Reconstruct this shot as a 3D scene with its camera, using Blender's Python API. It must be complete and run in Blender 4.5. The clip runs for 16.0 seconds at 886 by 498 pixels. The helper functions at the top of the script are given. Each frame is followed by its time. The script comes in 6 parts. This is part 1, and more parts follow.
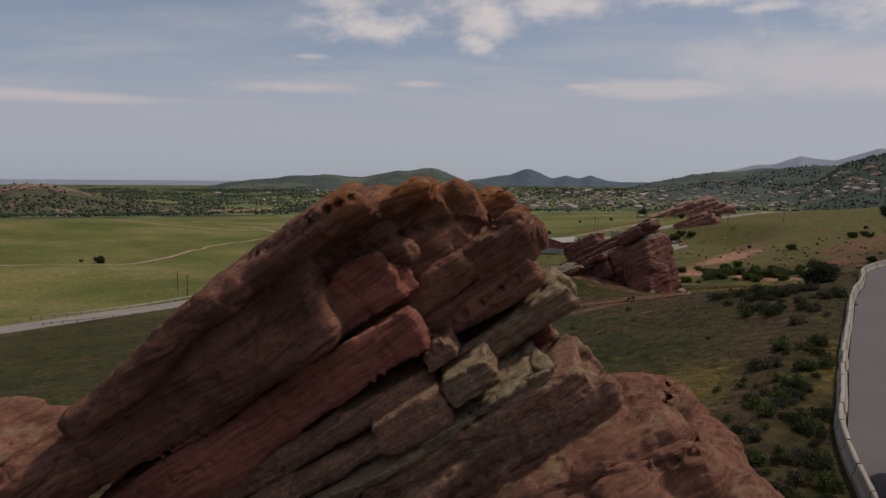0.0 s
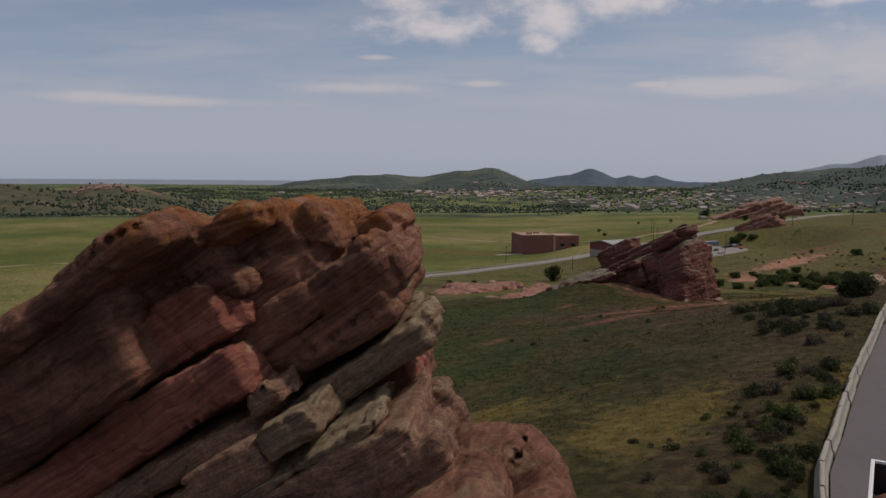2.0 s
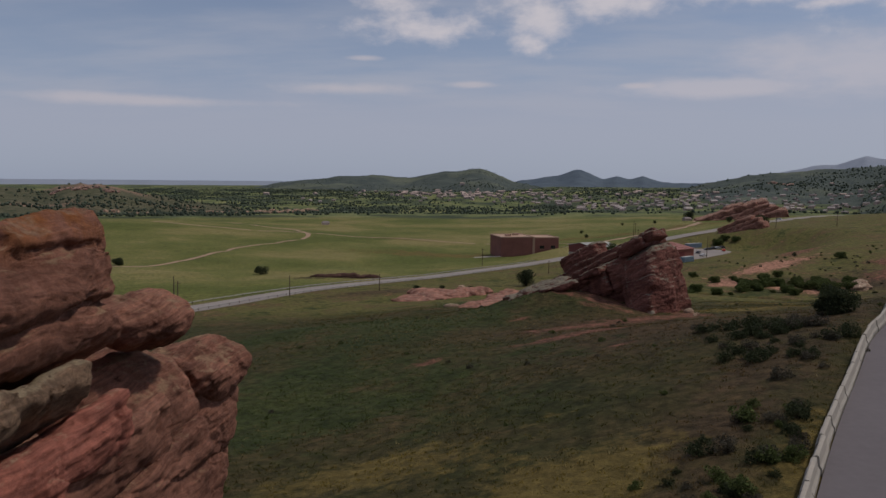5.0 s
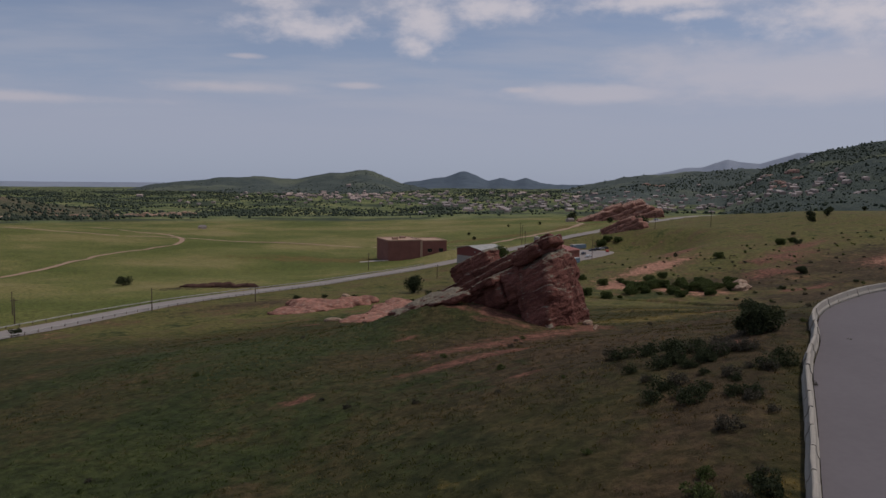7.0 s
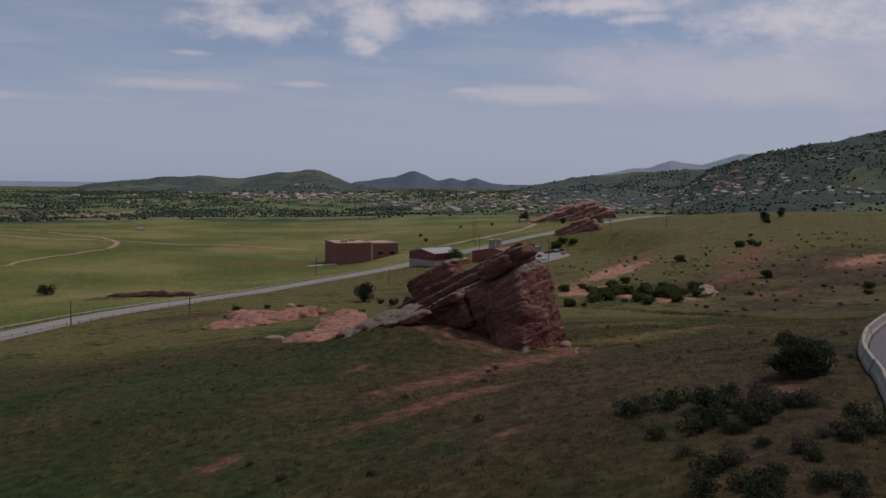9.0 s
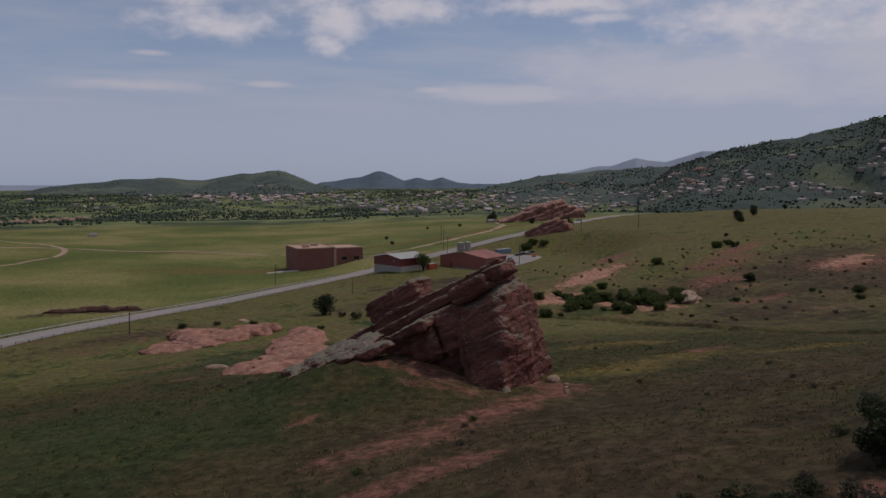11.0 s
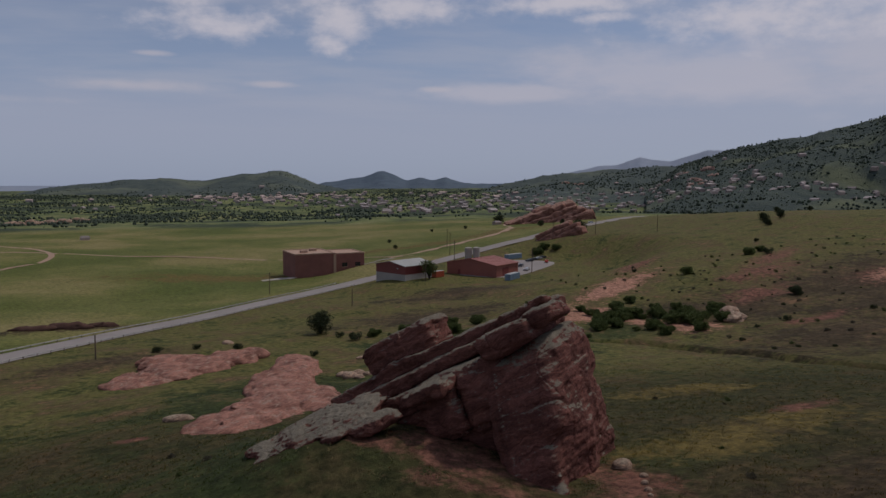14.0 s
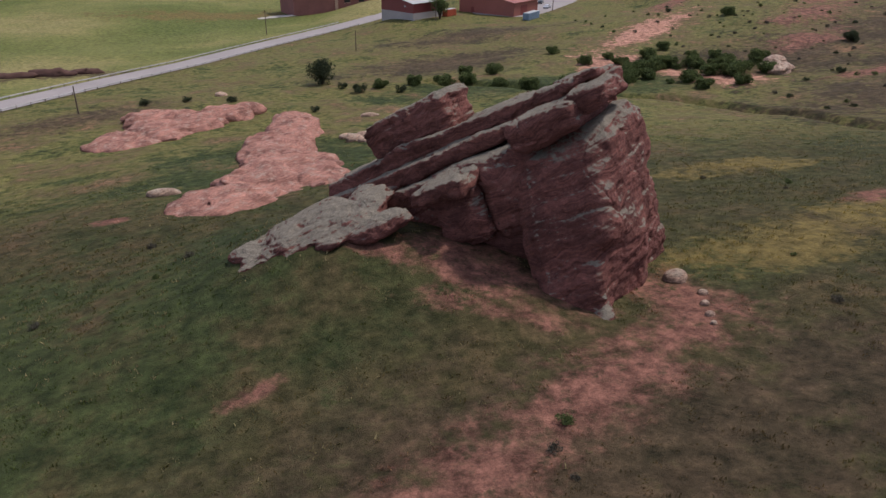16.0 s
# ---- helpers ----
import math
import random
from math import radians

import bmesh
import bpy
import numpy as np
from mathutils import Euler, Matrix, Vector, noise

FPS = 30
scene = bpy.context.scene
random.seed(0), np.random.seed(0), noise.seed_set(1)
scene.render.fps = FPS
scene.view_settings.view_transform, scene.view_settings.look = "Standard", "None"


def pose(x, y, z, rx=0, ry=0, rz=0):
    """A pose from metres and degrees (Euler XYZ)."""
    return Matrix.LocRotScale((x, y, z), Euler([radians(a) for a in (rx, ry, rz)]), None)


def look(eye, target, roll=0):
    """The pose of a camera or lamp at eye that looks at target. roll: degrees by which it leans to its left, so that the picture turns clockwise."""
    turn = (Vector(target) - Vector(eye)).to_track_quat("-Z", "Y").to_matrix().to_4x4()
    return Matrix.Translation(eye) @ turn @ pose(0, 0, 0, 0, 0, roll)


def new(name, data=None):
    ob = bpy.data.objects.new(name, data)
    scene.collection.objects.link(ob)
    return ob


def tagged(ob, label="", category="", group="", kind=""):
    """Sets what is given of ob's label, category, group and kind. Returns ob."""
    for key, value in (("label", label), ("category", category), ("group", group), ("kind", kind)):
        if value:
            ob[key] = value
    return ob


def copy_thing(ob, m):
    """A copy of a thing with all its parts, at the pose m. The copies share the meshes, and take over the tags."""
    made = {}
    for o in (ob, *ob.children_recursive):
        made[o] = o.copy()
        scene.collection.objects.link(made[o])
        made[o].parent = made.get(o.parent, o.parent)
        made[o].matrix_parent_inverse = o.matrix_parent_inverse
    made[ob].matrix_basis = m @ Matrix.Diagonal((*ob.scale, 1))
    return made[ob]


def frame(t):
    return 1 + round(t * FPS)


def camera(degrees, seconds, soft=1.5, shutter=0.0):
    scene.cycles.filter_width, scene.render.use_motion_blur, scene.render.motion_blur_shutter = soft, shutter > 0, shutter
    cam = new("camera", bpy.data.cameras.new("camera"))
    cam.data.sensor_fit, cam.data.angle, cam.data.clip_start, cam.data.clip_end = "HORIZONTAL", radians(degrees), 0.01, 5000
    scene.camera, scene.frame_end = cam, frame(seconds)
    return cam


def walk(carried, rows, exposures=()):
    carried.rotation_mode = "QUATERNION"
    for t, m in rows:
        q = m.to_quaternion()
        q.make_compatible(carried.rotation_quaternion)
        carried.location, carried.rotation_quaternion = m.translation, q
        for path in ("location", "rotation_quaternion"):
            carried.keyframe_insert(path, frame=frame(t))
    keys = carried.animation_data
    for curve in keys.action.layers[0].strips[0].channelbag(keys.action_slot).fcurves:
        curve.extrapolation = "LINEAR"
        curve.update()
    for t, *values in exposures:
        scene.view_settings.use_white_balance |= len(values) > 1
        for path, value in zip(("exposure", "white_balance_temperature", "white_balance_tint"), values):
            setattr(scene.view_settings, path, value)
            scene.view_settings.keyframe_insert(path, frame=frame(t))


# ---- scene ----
cam = camera(63.0, 16.0)
PATH = [
    (0, (0.406, 9.34, 20.337), (0.422, 11.331, 20.148), 0.4),
    (0.5, (2.064, 9.891, 20.56), (2.018, 11.881, 20.371), 0.4),
    (1, (3.751, 10.514, 20.77), (3.662, 12.503, 20.581), 0.5),
    (1.5, (5.47, 11.338, 20.95), (5.337, 13.325, 20.76), 0.4),
    (2, (7.195, 12.35, 21.079), (7.041, 14.335, 20.888), 0.4),
    (2.5, (8.951, 13.708, 21.131), (8.798, 15.693, 20.939), 0.5),
    (3, (10.576, 15.453, 21.111), (10.426, 17.439, 20.921), 0.4),
    (3.2, (11.107, 16.183, 21.044), (10.96, 18.169, 20.856), 0.4),
    (5.3, (14.054, 26.56, 20.898), (13.943, 28.548, 20.709), 0.5),
    (5.5, (14.218, 27.639, 20.972), (14.152, 29.629, 20.783), 0.5),
    (6, (14.358, 30.942, 21.024), (14.45, 32.931, 20.837), 0.5),
    (6.5, (14.547, 34.65, 21.037), (14.71, 36.635, 20.853), 0.5),
    (7, (14.644, 38.383, 21.0), (14.829, 40.366, 20.818), 0.5),
    (7.5, (14.697, 42.003, 21.076), (14.882, 43.986, 20.893), 0.5),
    (8, (14.832, 45.902, 21.065), (15.016, 47.885, 20.883), 0.5),
    (8.5, (14.921, 49.81, 21.127), (15.174, 51.785, 20.945), 0.6),
    (9, (15.095, 53.769, 21.243), (15.418, 55.735, 21.062), 0.6),
    (9.2, (15.13, 55.472, 21.311), (15.468, 57.435, 21.129), 0.7),
    (11.3, (18.488, 71.83, 22.275), (18.927, 73.773, 22.092), -0.1),
    (11.5, (18.65, 73.531, 22.381), (19.113, 75.468, 22.196), -0.1),
    (12, (19.071, 77.545, 22.574), (19.576, 79.471, 22.389), -0.1),
    (12.5, (19.478, 81.68, 22.662), (19.983, 83.606, 22.478), -0.1),
    (13, (19.987, 85.606, 22.722), (20.48, 87.535, 22.538), -0.1),
    (13.5, (20.464, 89.262, 22.819), (20.934, 91.198, 22.636), -0.1),
    (14, (21.119, 92.935, 22.882), (21.523, 94.886, 22.699), -0.1),
    (14.5, (21.635, 96.547, 22.817), (22.03, 98.492, 22.567), -0.1),
    (15, (22.083, 99.846, 22.872), (22.463, 101.758, 22.429), -0.1),
    (15.5, (22.564, 103.041, 23.066), (22.926, 104.892, 22.401), -0.0),
    (16, (23.066, 106.208, 23.13), (23.408, 107.977, 22.262), 0.0),
]
walk(cam, [(t, look(eye, target, roll)) for t, eye, target, roll in PATH],
     exposures=[(0, 0.05, 7200, 13), (2.5, 0.02, 6850, 13), (5.5, -0.07, 6600, 15), (9.0, -0.1, 6450, 16), (14.2, -0.2, 6300, 16), (15.0, -0.08, 6250, 18), (15.5, 0.5, 6250, 18), (16.0, 1.0, 6150, 19)])

# ---- light ----
SUN_EL, SUN_AZ = 57.0, 68.0  # degrees; azimuth clockwise from +y
world = bpy.data.worlds.new("sky")
scene.world = world
world.use_nodes = True
wn, wl = world.node_tree.nodes, world.node_tree.links
wn.clear()
w_out, w_bg = wn.new("ShaderNodeOutputWorld"), wn.new("ShaderNodeBackground")
w_sky = wn.new("ShaderNodeTexSky")
w_sky.sky_type, w_sky.sun_disc = "NISHITA", False
w_sky.sun_elevation, w_sky.sun_rotation = radians(SUN_EL), radians(SUN_AZ)
w_sky.altitude, w_sky.air_density, w_sky.dust_density, w_sky.ozone_density = 1900, 1.0, 2.5, 1.0
w_bg.inputs["Strength"].default_value = 0.072
# clouds: broken heaps high up, thin streaks lower, and a pale veil towards the horizon
w_co = wn.new("ShaderNodeTexCoord")
w_sep = wn.new("ShaderNodeSeparateXYZ")
wl.new(w_co.outputs["Generated"], w_sep.inputs[0])


def w_math(op, a, b):
    n = wn.new("ShaderNodeMath")
    n.operation = op
    for sock, v in zip(n.inputs, (a, b)):
        if isinstance(v, (int, float)):
            sock.default_value = v
        else:
            wl.new(v, sock)
    return n.outputs[0]


def w_cloud(scale, lift, lo, hi, detail, flat, east=0.0):
    """A cloud deck seen from below, its pattern drawn together towards the horizon."""
    up = w_math("ADD", w_sep.outputs[2], lift)
    xy = wn.new("ShaderNodeCombineXYZ")
    wl.new(w_math("ADD", w_math("DIVIDE", w_sep.outputs[0], up), east), xy.inputs[0])
    wl.new(w_math("MULTIPLY", w_math("DIVIDE", w_sep.outputs[1], up), flat), xy.inputs[1])
    n = wn.new("ShaderNodeTexNoise")
    n.inputs["Scale"].default_value, n.inputs["Detail"].default_value, n.inputs["Roughness"].default_value = scale, detail, 0.55
    wl.new(xy.outputs[0], n.inputs["Vector"])
    r = wn.new("ShaderNodeMapRange")
    r.interpolation_type = "SMOOTHSTEP"
    r.inputs[1].default_value, r.inputs[2].default_value = lo, hi
    wl.new(n.outputs["Fac"], r.inputs[0])
    return r.outputs[0]


def w_mix(fac, a, colour):
    n = wn.new("ShaderNodeMix")
    n.data_type = "RGBA"
    wl.new(fac, n.inputs[0])
    wl.new(a, n.inputs[6])
    n.inputs[7].default_value = (*colour, 1)
    return n.outputs[2]


def w_band(lo, hi):
    r = wn.new("ShaderNodeMapRange")
    r.interpolation_type = "SMOOTHSTEP"
    r.inputs[1].default_value, r.inputs[2].default_value = lo, hi
    wl.new(w_sep.outputs[2], r.inputs[0])
    return r.outputs[0]


w_col = w_mix(w_math("MULTIPLY", w_band(0.42, 0.0), 0.8), w_sky.outputs[0], (3.9, 4.75, 6.4))
# bearing and height of the view direction in degrees, bent by ragged noise
w_az = w_math("MULTIPLY", w_math("ARCTAN2", w_sep.outputs[0], w_sep.outputs[1]), 57.3)
w_el = w_math("MULTIPLY", w_math("ARCSINE", w_sep.outputs[2], 0.0), 57.3)


def w_puff(scale, flat, detail, rough=0.6):
    xy = wn.new("ShaderNodeCombineXYZ")
    wl.new(w_math("MULTIPLY", w_az, 0.1), xy.inputs[0])
    wl.new(w_math("MULTIPLY", w_el, 0.1 * flat), xy.inputs[1])
    n = wn.new("ShaderNodeTexNoise")
    n.inputs["Scale"].default_value, n.inputs["Detail"].default_value, n.inputs["Roughness"].default_value = scale, detail, rough
    wl.new(xy.outputs[0], n.inputs["Vector"])
    return n.outputs["Fac"]


def w_group(ovals, puff, ragged, lo, hi):
    """Clouds as ovals (bearing, height, half width, half height) with ragged rims; 1 inside."""
    best = None
    for ca, ce, ra, re in ovals:
        a = w_math("MULTIPLY", w_math("SUBTRACT", w_az, ca), 1 / ra)
        e = w_math("MULTIPLY", w_math("SUBTRACT", w_el, ce), 1 / re)
        d = w_math("SQRT", w_math("ADD", w_math("MULTIPLY", a, a), w_math("MULTIPLY", e, e)), 0.0)
        best = d if best is None else w_math("MINIMUM", best, d)
    r = wn.new("ShaderNodeMapRange")
    r.interpolation_type = "SMOOTHSTEP"
    r.inputs[1].default_value, r.inputs[2].default_value = hi, lo
    wl.new(w_math("ADD", best, w_math("MULTIPLY", w_math("SUBTRACT", puff, 0.5), ragged)), r.inputs[0])
    return r.outputs[0]


# a pale veil below, its upper rim wavy and higher to the east; streaks on the rim; broken heaps above
w_soft, w_ragged = w_puff(1.2, 3.0, 5), w_puff(3.6, 1.8, 7)
w_rim = w_math("SUBTRACT", w_math("ADD", w_math("SUBTRACT", w_el, w_math("MULTIPLY", w_az, 0.03)), w_math("MULTIPLY", w_soft, 4.0)), 2.0)
w_veil = wn.new("ShaderNodeMapRange")
w_veil.interpolation_type = "SMOOTHSTEP"
w_veil.inputs[1].default_value, w_veil.inputs[2].default_value = 9.0, 5.2
wl.new(w_rim, w_veil.inputs[0])
w_col = w_mix(w_math("MULTIPLY", w_veil.outputs[0], w_math("MULTIPLY", w_band(-0.01, 0.07), 0.4)), w_col, (5.5, 5.6, 6.5))
w_col = w_mix(w_math("MULTIPLY", w_cloud(0.8, 0.10, 0.35, 0.72, 5, 2.0), w_math("MULTIPLY", w_band(0.05, 0.14), 0.45)), w_col, (5.6, 5.9, 6.7))
w_col = w_mix(w_math("MULTIPLY", w_group([(31, 8.0, 15, 2.6), (48, 8.5, 18, 4.0), (16, 6.9, 8, 0.9)], w_soft, 1.6, 0.3, 1.15), 0.62), w_col, (6.9, 6.8, 7.4))
w_col = w_mix(w_math("MULTIPLY", w_group([(-10.5, 7.0, 6.0, 0.55), (-1.5, 7.4, 2.2, 0.28), (11, 7.2, 1.6, 0.3), (-9.8, 9.3, 1.8, 0.25), (-26, 5.6, 9, 0.5)], w_soft, 2.0, 0.2, 1.2), 0.6), w_col, (7.0, 6.7, 7.1))
w_col = w_mix(w_math("MULTIPLY", w_group([(-5.3, 11.6, 4.2, 1.0), (-7.4, 13.4, 2.4, 0.6), (3.6, 12.6, 2.6, 1.9), (2.9, 10.6, 1.3, 0.8), (8.8, 13.2, 4.0, 1.1), (22, 13.3, 6.5, 0.7), (36, 11.6, 7.5, 1.5), (24, 12.2, 2.0, 0.4), (46, 13.0, 8.0, 2.4), (-22, 14.2, 4.0, 0.6)], w_ragged, 3.4, -0.2, 1.7), 0.8), w_col, (8.3, 8.0, 8.3))
w_col = w_mix(w_math("MULTIPLY", w_cloud(1.15, 0.05, 0.52, 0.63, 8, 1.1, 2.3), w_math("MULTIPLY", w_band(0.24, 0.28), 0.92)), w_col, (9.2, 8.8, 8.8))
wl.new(w_col, w_bg.inputs["Color"])
wl.new(w_bg.outputs[0], w_out.inputs["Surface"])
sun = new("sun", bpy.data.lights.new("sun", "SUN"))
sun.data.energy, sun.data.angle, sun.data.color = 1.75, radians(4.0), (1.0, 0.94, 0.86)
az, el = radians(SUN_AZ), radians(SUN_EL)
sun.matrix_world = look((0, 0, 0), (-math.sin(az) * math.cos(el), -math.cos(az) * math.cos(el), -math.sin(el)))


# ---- materials ----
def shader(name, gloss=0.1):
    m = bpy.data.materials.new(name)
    m.use_nodes = True
    nt = m.node_tree
    b = nt.nodes["Principled BSDF"]
    b.inputs["Specular IOR Level"].default_value = gloss
    return m, nt, b


def ramp(nt, fac, stops):
    r = nt.nodes.new("ShaderNodeValToRGB")
    while len(r.color_ramp.elements) < len(stops):
        r.color_ramp.elements.new(0.5)
    for e, (p, c) in zip(r.color_ramp.elements, stops):
        e.position, e.color = p, (*c, 1)
    nt.links.new(fac, r.inputs[0])
    return r.outputs[0]


def tex(nt, scale, detail=4.0, vec=None, rough=0.6):
    n = nt.nodes.new("ShaderNodeTexNoise")
    n.inputs["Scale"].default_value, n.inputs["Detail"].default_value, n.inputs["Roughness"].default_value = scale, detail, rough
    if vec is None:
        vec = nt.nodes.new("ShaderNodeTexCoord").outputs["Object"]
    nt.links.new(vec, n.inputs["Vector"])
    return n.outputs["Fac"]


def mix(nt, fac, a, b, kind="MIX"):
    m = nt.nodes.new("ShaderNodeMix")
    m.data_type, m.blend_type = "RGBA", kind
    for sock, v in ((m.inputs[0], fac), (m.inputs[6], a), (m.inputs[7], b)):
        if isinstance(v, (int, float)):
            sock.default_value = v
        elif isinstance(v, tuple):
            sock.default_value = (*v, 1)
        else:
            nt.links.new(v, sock)
    return m.outputs[2]


def relief(nt, b, height, strength=0.4, distance=0.1):
    n = nt.nodes.new("ShaderNodeBump")
    n.inputs["Strength"].default_value, n.inputs["Distance"].default_value = strength, distance
    nt.links.new(height, n.inputs["Height"])
    nt.links.new(n.outputs[0], b.inputs["Normal"])


def step(nt, v, lo, hi):
    m = nt.nodes.new("ShaderNodeMapRange")
    m.interpolation_type = "SMOOTHSTEP"
    m.inputs[1].default_value, m.inputs[2].default_value = lo, hi
    nt.links.new(v, m.inputs[0])
    return m.outputs[0]


def plain(name, colour, rough=0.7, metal=0.0, scale=3.0, vary=0.25, bump=0.15):
    """A painted or raw surface with two scales of wear."""
    m, nt, b = shader(name, 0.5 if rough < 0.8 else 0.2)
    dark = tuple(c * (1 - vary) for c in colour)
    light = tuple(min(1, c * (1 + vary)) for c in colour)
    big, fine = tex(nt, scale * 0.2, 5), tex(nt, scale * 4, 3)
    c = ramp(nt, big, [(0.3, dark), (0.7, light)])
    c = mix(nt, 0.35, c, ramp(nt, fine, [(0.3, dark), (0.7, light)]), "MIX")
    nt.links.new(c, b.inputs["Base Color"])
    b.inputs["Roughness"].default_value, b.inputs["Metallic"].default_value = rough, metal
    relief(nt, b, fine, bump, 0.02)
    return m


def uneven(name, colour, vary, rough=0.85, island=False):
    """Colour that changes from object to object, or from piece to piece of a joined mesh."""
    m, nt, b = shader(name)
    chance = nt.nodes.new("ShaderNodeNewGeometry").outputs["Random Per Island"] if island else nt.nodes.new("ShaderNodeObjectInfo").outputs["Random"]
    c = ramp(nt, chance, [(0.0, tuple(v * (1 - vary) for v in colour)), (1.0, tuple(min(1, v * (1 + vary)) for v in colour))])
    c = mix(nt, step(nt, tex(nt, 1.5, 4), 0.35, 0.75), c, tuple(v * 0.75 for v in colour))
    nt.links.new(c, b.inputs["Base Color"])
    b.inputs["Roughness"].default_value = rough
    return m


def rock_material(name, dip, turn, red, tan, lichen=0.5, rust=None, warp=0.5, band=0.6, grit=1.0):
    """Layered sandstone: beds across the dip, lichen and dust on upward faces."""
    m, nt, b = shader(name)
    geo = nt.nodes.new("ShaderNodeNewGeometry")
    mp = nt.nodes.new("ShaderNodeMapping")
    mp.vector_type = "TEXTURE"
    mp.inputs["Rotation"].default_value = (0, radians(-dip), radians(turn))
    wn_ = nt.nodes.new("ShaderNodeTexNoise")
    wn_.inputs["Scale"].default_value, wn_.inputs["Detail"].default_value = 0.22, 3.0
    nt.links.new(geo.outputs["Position"], wn_.inputs["Vector"])
    bent = nt.nodes.new("ShaderNodeVectorMath")
    bent.operation = "MULTIPLY_ADD"
    nt.links.new(wn_.outputs["Color"], bent.inputs[0])
    bent.inputs[1].default_value = (4 * warp, 4 * warp, 4 * warp)
    nt.links.new(geo.outputs["Position"], bent.inputs[2])
    nt.links.new(bent.outputs[0], mp.inputs["Vector"])
    st = nt.nodes.new("ShaderNodeMapping")
    st.inputs["Scale"].default_value = (0.07, 0.07, 1.3)
    nt.links.new(mp.outputs[0], st.inputs["Vector"])
    beds = tex(nt, 1.0, 9, st.outputs[0], 0.72)
    hair = nt.nodes.new("ShaderNodeMapping")
    hair.inputs["Scale"].default_value = (0.35, 0.35, 9.0)
    nt.links.new(mp.outputs[0], hair.inputs["Vector"])
    lines = tex(nt, 1.0, 6, hair.outputs[0], 0.7)
    pos = geo.outputs["Position"]
    blotch, grain, speck = tex(nt, 0.35, 5, pos), tex(nt, 3.0, 9, pos, 0.85), tex(nt, 11.0, 4, pos, 0.7)
    c = ramp(nt, beds, [(0.25, tuple(v * 0.55 for v in red)), (0.45, red), (0.6, tuple(v * 1.3 for v in red)), (0.75, tuple(r_ * 1.4 * (1 - band) + t_ * band for r_, t_ in zip(red, tan)))])
    c = mix(nt, step(nt, blotch, 0.45, 0.7), c, tuple(v * 0.62 for v in red))
    c = mix(nt, 0.55, c, ramp(nt, lines, [(0.36, (0.24, 0.22, 0.21)), (0.5, (0.5, 0.5, 0.5)), (0.64, (0.82, 0.78, 0.74))]), "OVERLAY")
    sep = nt.nodes.new("ShaderNodeSeparateXYZ")
    nt.links.new(geo.outputs["Normal"], sep.inputs[0])
    up = nt.nodes.new("ShaderNodeMath")
    up.operation = "MULTIPLY"
    nt.links.new(step(nt, sep.outputs[2], 0.6, 0.85), up.inputs[0])
    nt.links.new(step(nt, tex(nt, 0.9, 6, pos, 0.7), 0.62 - 0.3 * lichen, 0.78 - 0.3 * lichen), up.inputs[1])
    top = tan
    if rust:
        zz = nt.nodes.new("ShaderNodeSeparateXYZ")
        nt.links.new(pos, zz.inputs[0])
        # orange crust over the crown
        crust = nt.nodes.new("ShaderNodeMath")
        crust.operation = "MULTIPLY"
        nt.links.new(step(nt, zz.outputs[2], 18.7, 20.2), crust.inputs[0])
        nt.links.new(step(nt, tex(nt, 0.5, 6, pos, 0.7), 0.4, 0.56), crust.inputs[1])
        c = mix(nt, crust.outputs[0], c, rust)
    c = mix(nt, up.outputs[0], c, top)
    c = mix(nt, 0.5 * grit, c, ramp(nt, grain, [(0.34, (0.2, 0.19, 0.19)), (0.5, (0.5, 0.5, 0.5)), (0.64, (0.85, 0.83, 0.8))]), "OVERLAY")
    c = mix(nt, 0.5 * grit, c, ramp(nt, grain, [(0.3, (0.4, 0.38, 0.38)), (0.46, (0.95, 0.95, 0.95)), (0.56, (1.1, 1.08, 1.05)), (0.7, (1.9, 1.75, 1.6))]), "MULTIPLY")
    c = mix(nt, 0.55 * grit, c, ramp(nt, speck, [(0.34, (0.5, 0.5, 0.5)), (0.5, (1.0, 1.0, 1.0)), (0.68, (1.6, 1.5, 1.4))]), "MULTIPLY")
    # pits where the cement has weathered out, their shade painted as flat dark spots
    c = mix(nt, step(nt, tex(nt, 1.6, 5, pos, 0.6), 0.66, 0.73), c, tuple(v * 0.45 for v in red))
    nt.links.new(c, b.inputs["Base Color"])
    b.inputs["Roughness"].default_value = 0.9
    h = mix(nt, 0.5, mix(nt, 0.5, beds, lines), mix(nt, 0.3, grain, speck))
    relief(nt, b, h, 1.0, 0.1 + 0.45 * grit)
    return m


ROCK_NEAR = rock_material("red_sandstone", 32, 0, (0.235, 0.112, 0.078), (0.31, 0.2, 0.125), 0.45, (0.30, 0.115, 0.04), 0.4, 0.5, 0.5)
ROCK_FRESH = rock_material("fresh_pink_sandstone", 32, 0, (0.31, 0.118, 0.086), (0.46, 0.30, 0.2), 0.5, None, 0.3, 0.7, 0.4)
ROCK_LOW = rock_material("pitted_brown_sandstone", 32, 0, (0.30, 0.17, 0.12), (0.36, 0.25, 0.165), 0.6, None, 0.3, 0.5, 0.9)
ROCK_MID = rock_material("grey_red_sandstone", 28, -38, (0.155, 0.066, 0.052), (0.19, 0.168, 0.128), 1.5, None, 0.9, 0.45, 0.6)
ROCK_LEDGE = rock_material("tan_grey_sandstone", 32, 0, (0.25, 0.168, 0.112), (0.35, 0.275, 0.18), 1.0, None, 0.4, 0.6, 0.7)
ROCK_TAN = rock_material("tan_sandstone", 15, 20, (0.31, 0.215, 0.155), (0.39, 0.31, 0.23), 0.6)
